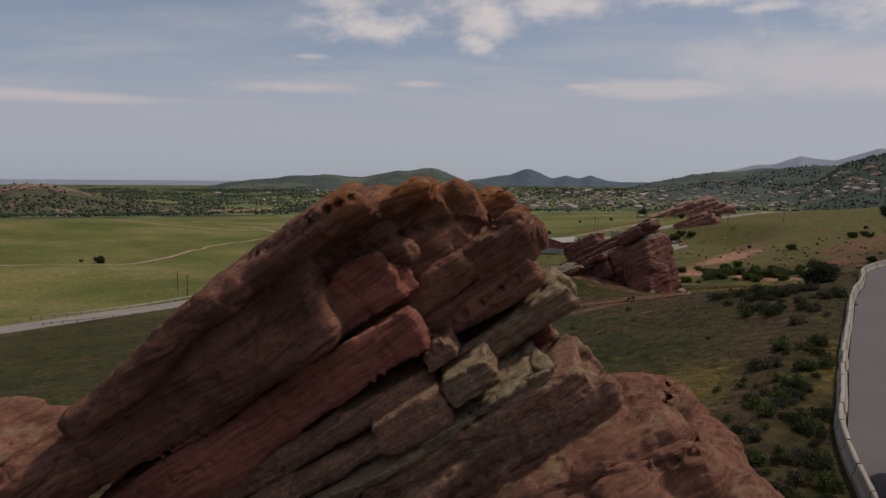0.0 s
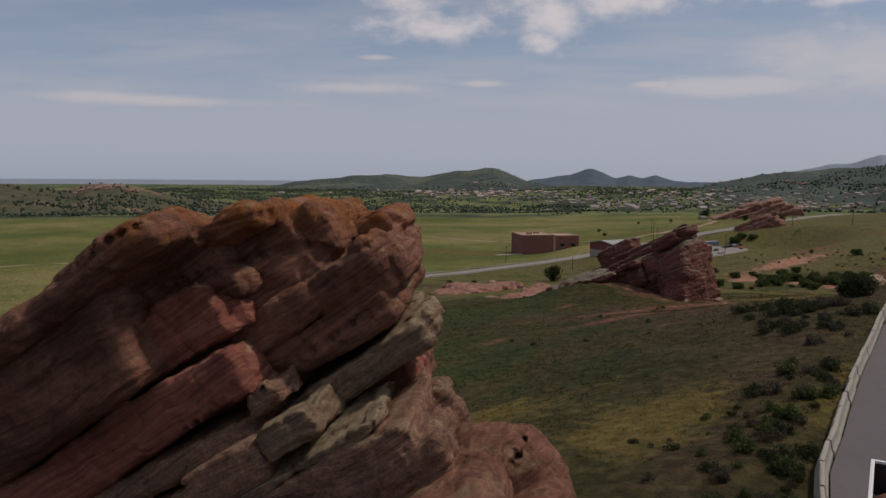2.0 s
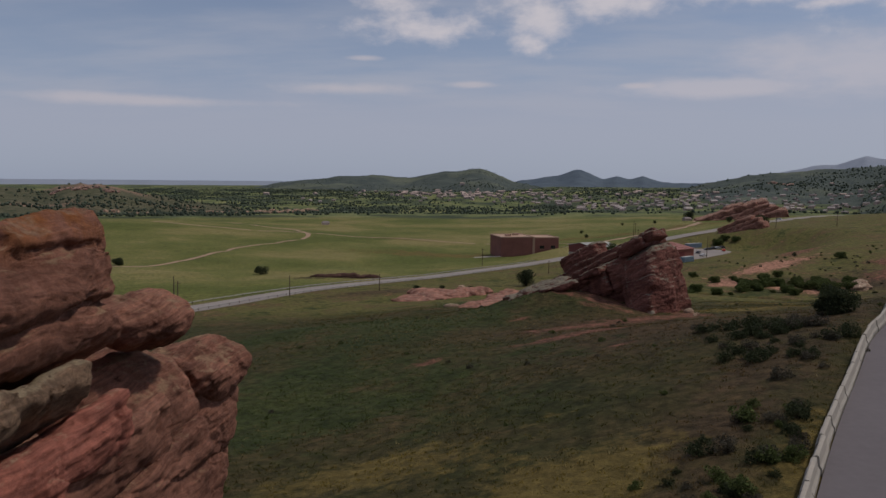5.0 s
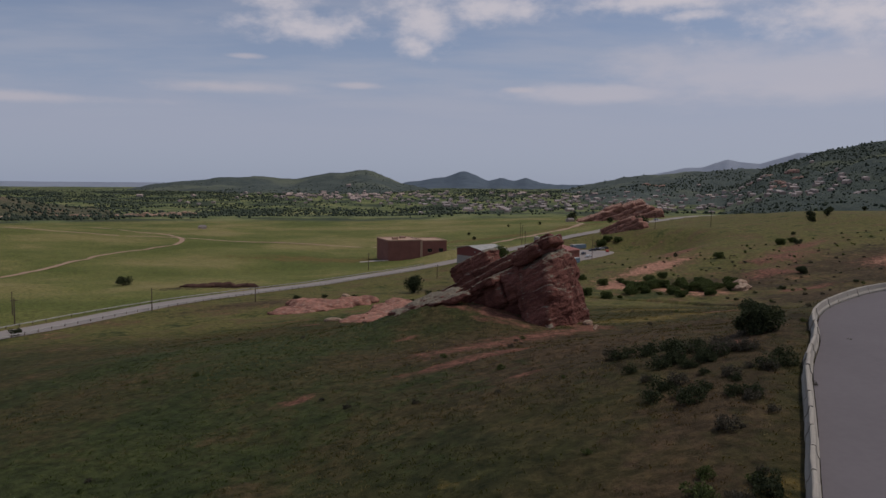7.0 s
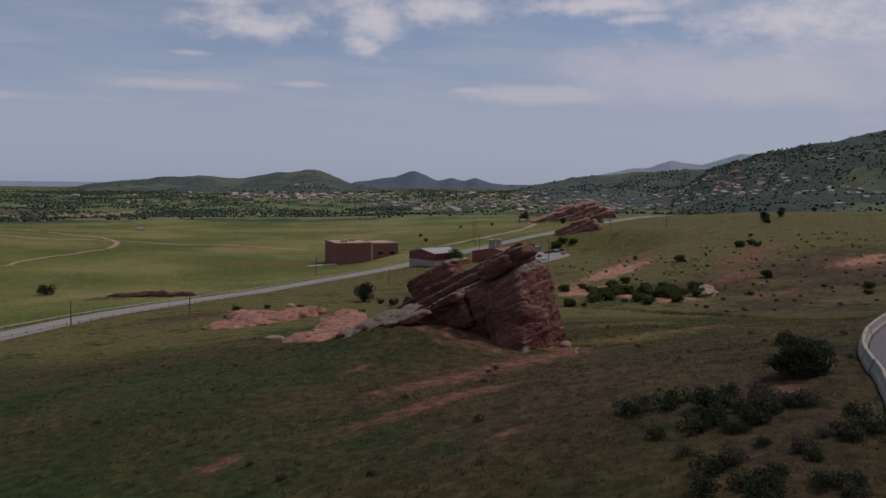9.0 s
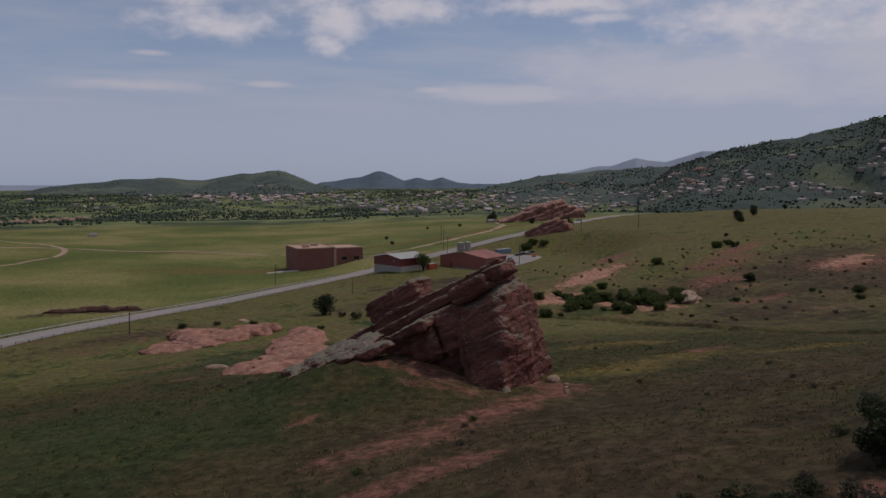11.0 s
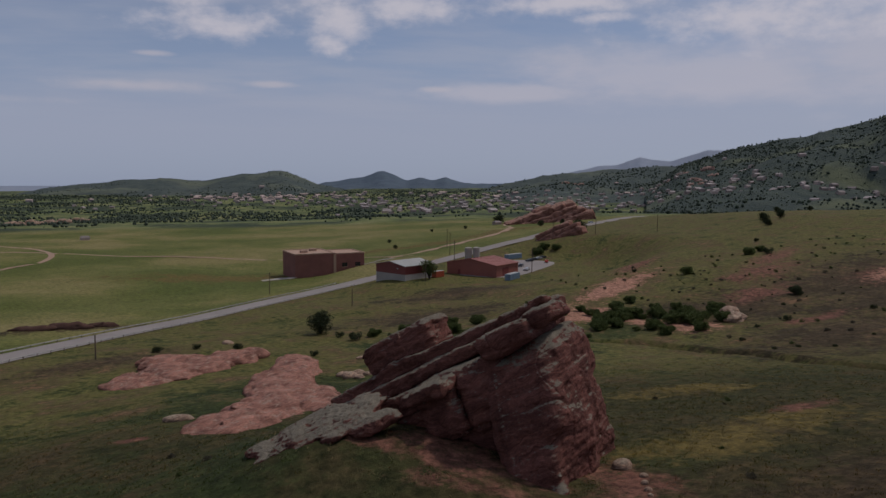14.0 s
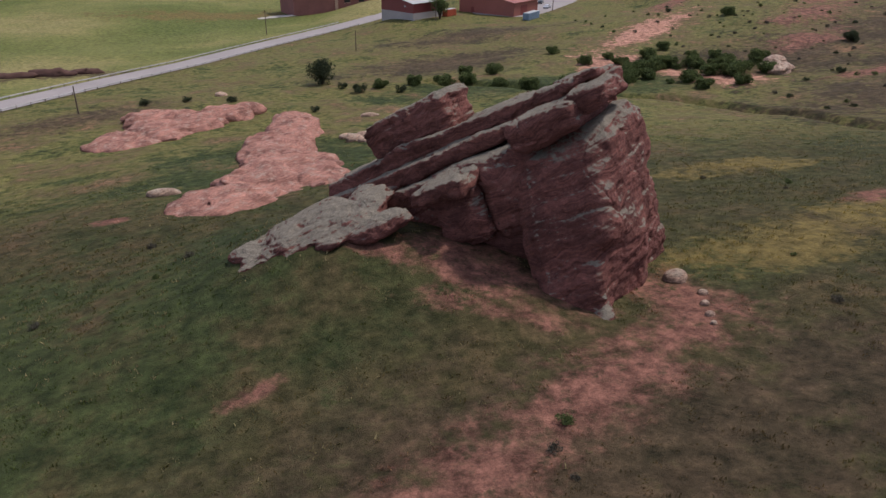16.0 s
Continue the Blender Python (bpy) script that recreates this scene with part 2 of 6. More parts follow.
ROCK_PINK = rock_material("pink_sandstone", 12, -30, (0.265, 0.132, 0.098), (0.34, 0.23, 0.175), 0.4, None, 0.5, 0.6, 0.5)
# pink of the far cliffs, with haze worked in as a paler tone
ROCK_CLIFF = rock_material("haze_paled_pink_cliff", 20, -15, (0.27, 0.175, 0.145), (0.36, 0.27, 0.22), 0.5)
ROCK_FAR = rock_material("rust_sandstone", 25, -20, (0.23, 0.115, 0.088), (0.34, 0.225, 0.17), 0.7)
BRICK = plain("dark_red_brick", (0.23, 0.10, 0.08), 0.85, 0, 1.0, 0.2)
TAN_TRIM = plain("tan_concrete_cap", (0.42, 0.28, 0.2), 0.85, 0, 0.6, 0.15)
RED_METAL = plain("red_painted_metal", (0.16, 0.028, 0.025), 0.5, 0, 0.5, 0.2)
RED_ROOF = plain("dull_red_roof", (0.26, 0.085, 0.06), 0.6, 0, 0.5, 0.2)
GREY_ROOF = plain("pale_grey_roof", (0.36, 0.355, 0.32), 0.6, 0, 0.4, 0.12)
CONCRETE = plain("weathered_concrete", (0.36, 0.33, 0.28), 0.9, 0, 0.8, 0.18)
BLOCK = plain("grey_block_wall", (0.34, 0.31, 0.28), 0.9, 0, 0.8, 0.15)
ASPHALT = plain("worn_asphalt", (0.14, 0.126, 0.13), 0.9, 0, 0.5, 0.12, 0.3)
ASPHALT_OLD = plain("grey_old_asphalt", (0.26, 0.232, 0.212), 0.9, 0, 0.4, 0.15, 0.3)
DIRT = plain("dusty_tan_dirt", (0.34, 0.23, 0.16), 0.95, 0, 0.6, 0.2, 0.4)
DARK_GLASS = plain("dark_window_glass", (0.02, 0.022, 0.025), 0.15, 0, 1, 0.1, 0)
STEEL = plain("galvanised_steel", (0.3, 0.29, 0.27), 0.6, 0.5, 2, 0.15)
WOOD = plain("grey_brown_pole_wood", (0.11, 0.08, 0.06), 0.9, 0, 3, 0.3)
BLUE_BOX = plain("blue_grey_steel", (0.16, 0.22, 0.28), 0.55, 0, 0.8, 0.15)
WHITE = plain("white_paint", (0.75, 0.74, 0.72), 0.5, 0, 0.8, 0.08)
BLACK = plain("black_rubber", (0.02, 0.02, 0.02), 0.8, 0, 3, 0.2)
BARK = plain("dark_bark", (0.06, 0.045, 0.035), 0.95, 0, 4, 0.3)
GRAVEL = plain("red_gravel", (0.2, 0.1, 0.075), 0.95, 0, 6, 0.35, 0.6)


def thin(nt, b, colour, share=0.45):
    """Lets light through a leaf or blade."""
    t = nt.nodes.new("ShaderNodeBsdfTranslucent")
    nt.links.new(colour, t.inputs["Color"])
    mx = nt.nodes.new("ShaderNodeMixShader")
    mx.inputs[0].default_value = share
    nt.links.new(b.outputs[0], mx.inputs[1])
    nt.links.new(t.outputs[0], mx.inputs[2])
    nt.links.new(mx.outputs[0], nt.nodes["Material Output"].inputs["Surface"])


def leaf_material(name, dark, light):
    m, nt, b = shader(name)
    geo = nt.nodes.new("ShaderNodeNewGeometry")
    c = ramp(nt, geo.outputs["Random Per Island"], [(0.0, dark), (0.75, light), (1.0, tuple(v * 1.5 for v in light))])
    nt.links.new(c, b.inputs["Base Color"])
    b.inputs["Roughness"].default_value = 0.8
    thin(nt, b, c, 0.35)
    return m


LEAF_DARK = leaf_material("juniper_green", (0.022, 0.03, 0.015), (0.055, 0.066, 0.032))
LEAF_GREEN = leaf_material("shrub_green", (0.045, 0.065, 0.02), (0.105, 0.13, 0.045))
LEAF_SAGE = leaf_material("sage_grey", (0.045, 0.042, 0.03), (0.1, 0.09, 0.066))
# far crowns: green lightened and greyed to carry the haze of distance
LEAF_FAR_HAZE = leaf_material("hazed_woods_green", (0.055, 0.074, 0.056), (0.088, 0.11, 0.076))
STRAW_BLADE = leaf_material("dry_grass_blade", (0.12, 0.1, 0.045), (0.22, 0.18, 0.085))
HOUSE_WALL = uneven("house_wall", (0.46, 0.36, 0.31), 0.4)
HOUSE_ROOF = uneven("house_roof", (0.36, 0.31, 0.29), 0.45)


# ---- mesh tools ----
def solid(name, verts, faces, material, smooth=False):
    me = bpy.data.meshes.new(name)
    me.from_pydata([tuple(v) for v in verts], [], [tuple(f) for f in faces])
    me.materials.append(material)
    if smooth:
        me.polygons.foreach_set("use_smooth", [True] * len(me.polygons))
    return me


def part(name, bm, material, parent=None, label="", smooth=False):
    """Links a bmesh as one mesh object under its thing."""
    if isinstance(bm, bpy.types.Mesh):
        me = bm
    else:
        me = bpy.data.meshes.new(name)
        bm.to_mesh(me)
        bm.free()
        me.materials.append(material)
    if smooth:
        me.polygons.foreach_set("use_smooth", [True] * len(me.polygons))
    ob = new(name, me)
    if parent is not None:
        ob.parent = parent
    if label:
        ob["label"] = label
    return ob


def box(x0, y0, z0, x1, y1, z1, bevel=0.0, bm=None):
    made = bmesh.new()
    bmesh.ops.create_cube(made, size=1, matrix=Matrix.Translation(((x0 + x1) / 2, (y0 + y1) / 2, (z0 + z1) / 2)) @ Matrix.Diagonal((x1 - x0, y1 - y0, z1 - z0, 1)))
    if bevel:
        bmesh.ops.bevel(made, geom=made.edges[:], offset=bevel, segments=2, affect="EDGES", profile=0.6)
    if bm is None:
        return made
    me = bpy.data.meshes.new("tmp")
    made.to_mesh(me)
    made.free()
    bm.from_mesh(me)
    bpy.data.meshes.remove(me)
    return bm


def rod(a, b, r0, r1, sides=8, bm=None):
    bm = bm or bmesh.new()
    a, b = Vector(a), Vector(b)
    turn = (b - a).to_track_quat("Z", "Y").to_matrix().to_4x4()
    bmesh.ops.create_cone(bm, cap_ends=True, segments=sides, radius1=r0, radius2=r1, depth=(b - a).length, matrix=Matrix.Translation((a + b) / 2) @ turn)
    return bm


def thing(name, m, label, category, group="", kind=""):
    ob = new(name)
    ob.matrix_world = m
    ob.empty_display_size = 0.5
    return tagged(ob, label, category, group, kind)


TABLE = np.random.RandomState(7).rand(4096)


def value_noise(x, y, z, seed=0):
    """Smooth noise in -1..1 on a unit lattice."""
    x, y, z = np.broadcast_arrays(x, y, z)
    xf, yf, zf = np.floor(x), np.floor(y), np.floor(z)
    fx, fy, fz = x - xf, y - yf, z - zf
    fx, fy, fz = fx * fx * (3 - 2 * fx), fy * fy * (3 - 2 * fy), fz * fz * (3 - 2 * fz)
    hx, hy, hz = xf.astype(np.int64) * 73856093, yf.astype(np.int64) * 19349663, zf.astype(np.int64) * 83492791
    hz = hz ^ (seed * 2654435), (hz + 83492791) ^ (seed * 2654435)
    pair = []
    for i in (0, 1):
        row = []
        for j in (0, 1):
            h = (hx + i * 73856093) ^ (hy + j * 19349663)
            a, b = h ^ hz[0], h ^ hz[1]
            a, b = TABLE[(a ^ (a >> 9)) & 4095], TABLE[(b ^ (b >> 9)) & 4095]
            row.append(a + (b - a) * fz)
        pair.append(row[0] + (row[1] - row[0]) * fy)
    out = pair[0] + (pair[1] - pair[0]) * fx
    return out * 2 - 1


def fbm(x, y, z, octaves=4, seed=0, gain=0.5):
    out, amp = 0.0, 1.0
    for o in range(octaves):
        out = out + amp * value_noise(x * 2**o + 17 * o, y * 2**o + 5 * o, z * 2**o + 31 * o, seed + o)
        amp *= gain
    return out


def refined(verts, quads, to, amp, seed=3):
    """Each face split in four, then broken up by grain, bedding cracks and small holes."""
    n = len(verts)
    e = np.sort(np.stack([quads, np.roll(quads, -1, 1)], -1).reshape(-1, 2), 1)
    key, back = np.unique(e[:, 0] * n + e[:, 1], return_inverse=True)
    mids = (verts[key // n] + verts[key % n]) / 2
    m = n + back.reshape(-1, 4)
    c = n + len(mids) + np.arange(len(quads))
    p = np.concatenate([verts, mids, verts[quads].mean(1)])
    q = np.stack([np.stack([quads[:, i], m[:, i], c, m[:, i - 1]], 1) for i in range(4)], 1).reshape(-1, 4)
    normal = np.zeros_like(p)
    fn = np.cross(p[q[:, 2]] - p[q[:, 0]], p[q[:, 3]] - p[q[:, 1]])
    for i in range(4):
        for a in range(3):
            normal[:, a] += np.bincount(q[:, i], fn[:, a], len(p))
    normal /= np.maximum(np.linalg.norm(normal, axis=1), 1e-9)[:, None]
    x, y, z = p.T
    u, v, w = to(x, y, z)
    w = w + 0.25 * value_noise(x / 3, y / 3, z / 3, seed + 5)
    grit = fbm(x / 0.45, y / 0.45, z / 0.45, 3, seed, 0.6)
    crack = smooth(np.abs(value_noise(u / 2.6, v / 2.6, w * 2.6, seed + 1)), 0.14, 0.0) + 0.6 * smooth(np.abs(value_noise(u / 1.2, v / 1.2, w * 5.5, seed + 2)), 0.12, 0.0)
    joint = smooth(np.abs(value_noise(u / 3.2, v / 3.2, w / 4.0, seed + 7)), 0.045, 0.0)
    hole = smooth(value_noise(x / 0.4, y / 0.4, z / 0.3, seed + 3), 0.5, 0.75)
    flake = np.round(2.2 * value_noise(u / 1.5, v / 1.5, w / 0.5, seed + 4)) / 2.2
    d = amp * (0.7 * grit + 0.55 * flake - 1.0 * crack - 1.2 * joint - 0.8 * hole)
    return p + normal * d[:, None], q


def surface(name, field, lo, hi, cell, material, to=None, amp=0.0):
    """The zero surface of a field as a smooth mesh, by averaging the crossings in each cell."""
    axes = [np.arange(a, b + cell, cell) for a, b in zip(lo, hi)]
    shape = tuple(len(a) for a in axes)
    # a coarse pass finds the blocks that the surface crosses; only those are worked out in full
    B = 6
    blocks = tuple(-(-n // B) for n in shape)
    mid = [lo[a] + cell * (np.arange(blocks[a]) * B + (B - 1) / 2) for a in range(3)]
    rough_d = field(*np.meshgrid(*mid, indexing="ij"))
    d = np.repeat(np.repeat(np.repeat(rough_d, B, 0), B, 1), B, 2)[:shape[0], :shape[1], :shape[2]].copy()
    todo = np.abs(rough_d) < B * cell * 0.87 + 0.5
    fine = np.repeat(np.repeat(np.repeat(todo, B, 0), B, 1), B, 2)[:shape[0], :shape[1], :shape[2]]
    at = np.argwhere(fine)
    for i in range(0, len(at), 400000):
        p = at[i:i + 400000]
        d[tuple(p.T)] = field(*(lo[a] + cell * p[:, a] for a in range(3)))
    inside = d < 0
    cells = np.zeros(tuple(n - 1 for n in shape), bool)
    first = inside[:-1, :-1, :-1]
    for c in np.ndindex(2, 2, 2):
        cells |= inside[c[0]:shape[0] - 1 + c[0], c[1]:shape[1] - 1 + c[1], c[2]:shape[2] - 1 + c[2]] != first
    at = np.argwhere(cells)
    number = np.full(cells.shape, -1, np.int64)
    number[tuple(at.T)] = np.arange(len(at))
    total, count = np.zeros((len(at), 3)), np.zeros(len(at))
    for axis in range(3):
        for o1 in (0, 1):
            for o2 in (0, 1):
                off = [o1, o2]
                off.insert(axis, 0)
                p = at + off
                q = p.copy()
                q[:, axis] += 1
                a, b = d[tuple(p.T)], d[tuple(q.T)]
                cross = (a < 0) != (b < 0)
                t = np.where(cross, a / np.where(cross, a - b, 1), 0)
                pt = p.astype(float)
                pt[:, axis] += t
                total += pt * cross[:, None]
                count += cross
    verts = np.array(lo) + cell * total / np.maximum(count, 1)[:, None]
    quads = []
    for axis in range(3):
        a, b = [n for n in range(3) if n != axis]
        lo_s = [slice(1, -1)] * 3
        lo_s[axis] = slice(0, -1)
        hi_s = [slice(1, -1)] * 3
        hi_s[axis] = slice(1, None)
        s0, s1 = inside[tuple(lo_s)], inside[tuple(hi_s)]
        for flip in (False, True):
            p = np.argwhere((s0 & ~s1) if not flip else (~s0 & s1))
            if not len(p):
                continue
            base = p.copy()
            base[:, a] += 1
            base[:, b] += 1
            ring = []
            for da, db in ((0, 0), (1, 0), (1, 1), (0, 1)):
                c = base.copy()
                c[:, a] -= da
                c[:, b] -= db
                ring.append(number[tuple(c.T)])
            ring = np.stack(ring, 1)
            if flip != (axis == 1):
                ring = ring[:, ::-1]
            quads.append(ring)
    if not quads:
        return None
    quads = np.concatenate(quads)
    if amp:
        verts, quads = refined(verts, quads, to, amp)
    me = bpy.data.meshes.new(name)
    me.vertices.add(len(verts))
    me.vertices.foreach_set("co", verts.ravel())
    me.loops.add(quads.size)
    me.loops.foreach_set("vertex_index", quads.ravel().astype(np.int32))
    me.polygons.add(len(quads))
    me.polygons.foreach_set("loop_start", np.arange(0, quads.size, 4, dtype=np.int32))
    me.polygons.foreach_set("use_smooth", np.ones(len(quads), bool))
    me.update(calc_edges=True)
    me.validate()
    me.materials.append(material)
    return me


# -- ground shape --
GX = np.array([-250, -40, 5, 40, 75, 120, 200, 330.0])
GY = np.array([-40, 50, 90, 140, 190, 250, 320, 420, 900.0])
# ground heights on a coarse survey lattice, one row for each of GY
GZ = np.array([
    [-20, -6, 0, 5, 8, 9, 10, 15],
    [-22, -3, 2.4, 6.6, 9, 10, 12, 20],
    [-22, -6, -0.8, 6.9, 10, 10, 10, 18],
    [-21, -8, -3, 0.2, 2, 3, 5, 15],
    [-21, -12, -8.5, -6.5, -6, -6.5, -2, 10],
    [-20, -15.5, -14.5, -14, -13, -12, -3.5, 7],
    [-21, -20, -20, -18, -16, -10, -3, 8],
    [-20, -24, -24, -23, -19, -14, -3, 8],
    [-26, -26, -26, -25, -24, -22, -20, -15.0]])


def hermite(xs, rows, x):
    """Smooth curve through the values rows[k] at xs[k], level past both ends."""
    x = np.clip(x, xs[0], xs[-1])
    k = np.clip(np.searchsorted(xs, x) - 1, 0, len(xs) - 2)
    slope = np.zeros_like(rows)
    slope[1:-1] = (rows[2:] - rows[:-2]) / (xs[2:] - xs[:-2]).reshape(-1, *[1] * (rows.ndim - 1))
    h = xs[k + 1] - xs[k]
    t = (x - xs[k]) / h
    return k, t, h, slope


def base_ground(x, y):
    x, y = np.broadcast_arrays(np.asarray(x, float), np.asarray(y, float))
    ky, ty, hy, sy = hermite(GY, GZ, y)

    def along(t, h, a, b, m, n):
        return (2 * t**3 - 3 * t**2 + 1) * a + (t**3 - 2 * t**2 + t) * h * m + (3 * t**2 - 2 * t**3) * b + (t**3 - t**2) * h * n
    cols = along(ty[..., None], hy[..., None], GZ[ky], GZ[ky + 1], sy[ky], sy[ky + 1])
    kx, tx, hx, _ = hermite(GX, GX, x)
    sx = np.zeros_like(cols)
    sx[..., 1:-1] = (cols[..., 2:] - cols[..., :-2]) / (GX[2:] - GX[:-2])
    pick = lambda a, k: np.take_along_axis(a, k[..., None], -1)[..., 0]
    return along(tx, hx, pick(cols, kx), pick(cols, kx + 1), pick(sx, kx), pick(sx, kx + 1))


def smooth(a, lo, hi):
    t = np.clip((a - lo) / (hi - lo), 0, 1)
    return t * t * (3 - 2 * t)


# the valley road: its centre line as x, y; and the upper road beside the outcrops with its height
VALLEY = np.array([(-330, 60), (-150, 130), (-74, 203), (-44, 272), (-10, 335), (19, 382), (47, 414), (90, 452), (125, 484), (165, 516), (246, 592), (330, 690)], float)
UPPER = np.array([(-7, -60, 1.0), (7, -10, 2.4), (16.2, 25.4, 4.0), (23.3, 47.4, 5.4), (27.9, 56.3, 6.0), (34.1, 67.2, 6.8), (40.1, 77.1, 7.4), (45.8, 86.6, 7.9), (51.1, 94.0, 8.3), (56.9, 103.2, 8.6), (64.6, 110.7, 8.8), (75.5, 117.6, 9.0), (92, 121, 9.2), (112, 116, 9.6), (130, 102, 10.2)])
GULLY = np.array([(52, 272), (76, 252), (95, 241), (106, 215), (108, 196), (116, 172)], float)
UPPER_W, VALLEY_W = 11.0, 9.0


def fine_line(points, gap):
    """Points at even steps on a smooth curve through the given ones."""
    n = len(points)
    out = []
    for i in range(n - 1):
        p0, p1, p2, p3 = points[max(i - 1, 0)], points[i], points[i + 1], points[min(i + 2, n - 1)]
        m = max(2, int(np.linalg.norm(p2 - p1) / gap))
        for t in np.arange(m) / m:
            out.append(0.5 * ((2 * p1) + (p2 - p0) * t + (2 * p0 - 5 * p1 + 4 * p2 - p3) * t**2 + (3 * p1 - p0 - 3 * p2 + p3) * t**3))
    out.append(points[-1])
    return np.array(out)


def nearest_on(line, x, y):
    """Distance to a line, signed to its right, and the place along it counted in points."""
    best, idx, side = np.full(x.shape, 1e9), np.zeros(x.shape), np.zeros(x.shape)
    for i in range(len(line) - 1):
        (ax, ay), (bx, by) = line[i, :2], line[i + 1, :2]
        dx, dy = bx - ax, by - ay
        t = np.clip(((x - ax) * dx + (y - ay) * dy) / (dx * dx + dy * dy), 0, 1)
        px, py = x - ax - t * dx, y - ay - t * dy
        r = px * px + py * py
        better = r < best
        best = np.where(better, r, best)
        idx = np.where(better, i + t, idx)
        side = np.where(better, dy * px - dx * py, side)
    return np.sqrt(best) * np.where(side < 0, -1, 1), idx


VLINE = fine_line(VALLEY, 14.0)
VZ = np.convolve(np.pad(base_ground(VLINE[:, 0], VLINE[:, 1]), 2, mode="edge"), np.ones(5) / 5, mode="valid") + 0.3
EDGE = fine_line(UPPER, 3.0)   # the wall's line; the road lies to its right
UZ = EDGE[:, 2]


def ground_height(x, y):
    x, y = np.broadcast_arrays(np.asarray(x, float), np.asarray(y, float))
    z = base_ground(x, y)
    z = z + 0.25 * fbm(x / 9, y / 9, 0 * x, 3, 3) * smooth(np.hypot(x - 30, y - 130), 900, 300) + 0.9 * fbm(x / 45, y / 45, 0 * x, 2, 9)
    # the mound that the middle outcrop stands on, and the levelled yard by the valley road
    z = z + 3.6 * np.exp(-((x - 29) ** 2 + (y - 154) ** 2) / 180) + 1.4 * np.exp(-((x - 22) ** 2 + (y - 163) ** 2) / 60) + 0.9 * np.exp(-((x - 20) ** 2 + (y - 154) ** 2) / 40)
    gx = (x > 30) & (x < 140) & (y > 150) & (y < 290)
    if gx.any():
        d, i = nearest_on(GULLY, x[gx], y[gx])
        z = z.copy()
        z[gx] -= 1.5 * smooth(np.abs(d + 1.2 * value_noise(x[gx] / 6, y[gx] / 6, 0 * x[gx], 12)), 3.2, 1.0)
    # low swells in the western meadow
    z = z + 9.0 * np.exp(-(((x + 300) / 130) ** 2 + ((y - 600) / 110) ** 2)) + 3.5 * np.exp(-(((x + 170) / 70) ** 2 + ((y - 300) / 45) ** 2))
    yard = smooth(np.hypot((x - 112) / 58, (y - 425) / 60), 1.5, 0.9)
    z = z * (1 - yard) - 17.5 * yard
    near = (np.abs(x - 20) < 400) & (y > -120) & (y < 820)
    if near.any():
        xs, ys, zs = x[near], y[near], z[near]
        d, i = nearest_on(VLINE, xs, ys)
        w = smooth(np.abs(d), 22, VALLEY_W / 2 + 1.5)
        zs = zs * (1 - w) + (np.interp(i, np.arange(len(VZ)), VZ) - 0.15) * w
        far = (xs > -30) & (xs < 160) & (ys < 160)
        if far.any():
            d, i = nearest_on(EDGE, xs[far], ys[far])
            w = np.where(d < 0, smooth(d, -9, -1.0), smooth(-d, -UPPER_W - 16, -UPPER_W - 1))
            zs[far] = zs[far] * (1 - w) + (np.interp(i, np.arange(len(UZ)), UZ) - 0.25) * w
        z = z.copy()
        z[near] = zs
    return z


def gz(x, y):
    return float(ground_height(np.array([float(x)]), np.array([float(y)]))[0])


# ---- ground ----
def spread(lo, hi, gap, reach, grow=1.09):
    mid = list(np.arange(lo, hi + gap, gap))
    g, a, b = gap, [lo], [mid[-1]]
    while b[-1] < reach:
        g *= grow
        a.append(a[-1] - g)
        b.append(b[-1] + g)
    return np.array(a[:0:-1] + mid + b[1:])


def valley_floor(x, y):
    """Past the meadow the ground drops to the valley and rises again towards the ridges."""
    far = np.hypot(x, y - 100)
    return 26 * smooth(far, 1350, 2600) - 14 * smooth(far, 880, 1300)


def sheet():
    xs, ys = spread(-45, 135, 0.9, 4700), spread(30, 290, 0.9, 4700)
    X, Y = np.meshgrid(xs, ys, indexing="ij")
    Z = ground_height(X, Y)
    Z = Z + valley_floor(X, Y)
    nx, ny = X.shape
    i = np.arange(nx * ny).reshape(nx, ny)
    faces = np.stack([i[:-1, :-1], i[1:, :-1], i[1:, 1:], i[:-1, 1:]], -1).reshape(-1, 4)
    me = bpy.data.meshes.new("ground")
    me.vertices.add(nx * ny)
    me.vertices.foreach_set("co", np.stack([X, Y, Z], -1).ravel())
    me.loops.add(faces.size)
    me.loops.foreach_set("vertex_index", faces.ravel().astype(np.int32))
    me.polygons.add(len(faces))
    me.polygons.foreach_set("loop_start", np.arange(0, faces.size, 4, dtype=np.int32))
    me.polygons.foreach_set("use_smooth", np.ones(len(faces), bool))
    me.update(calc_edges=True)
    return me


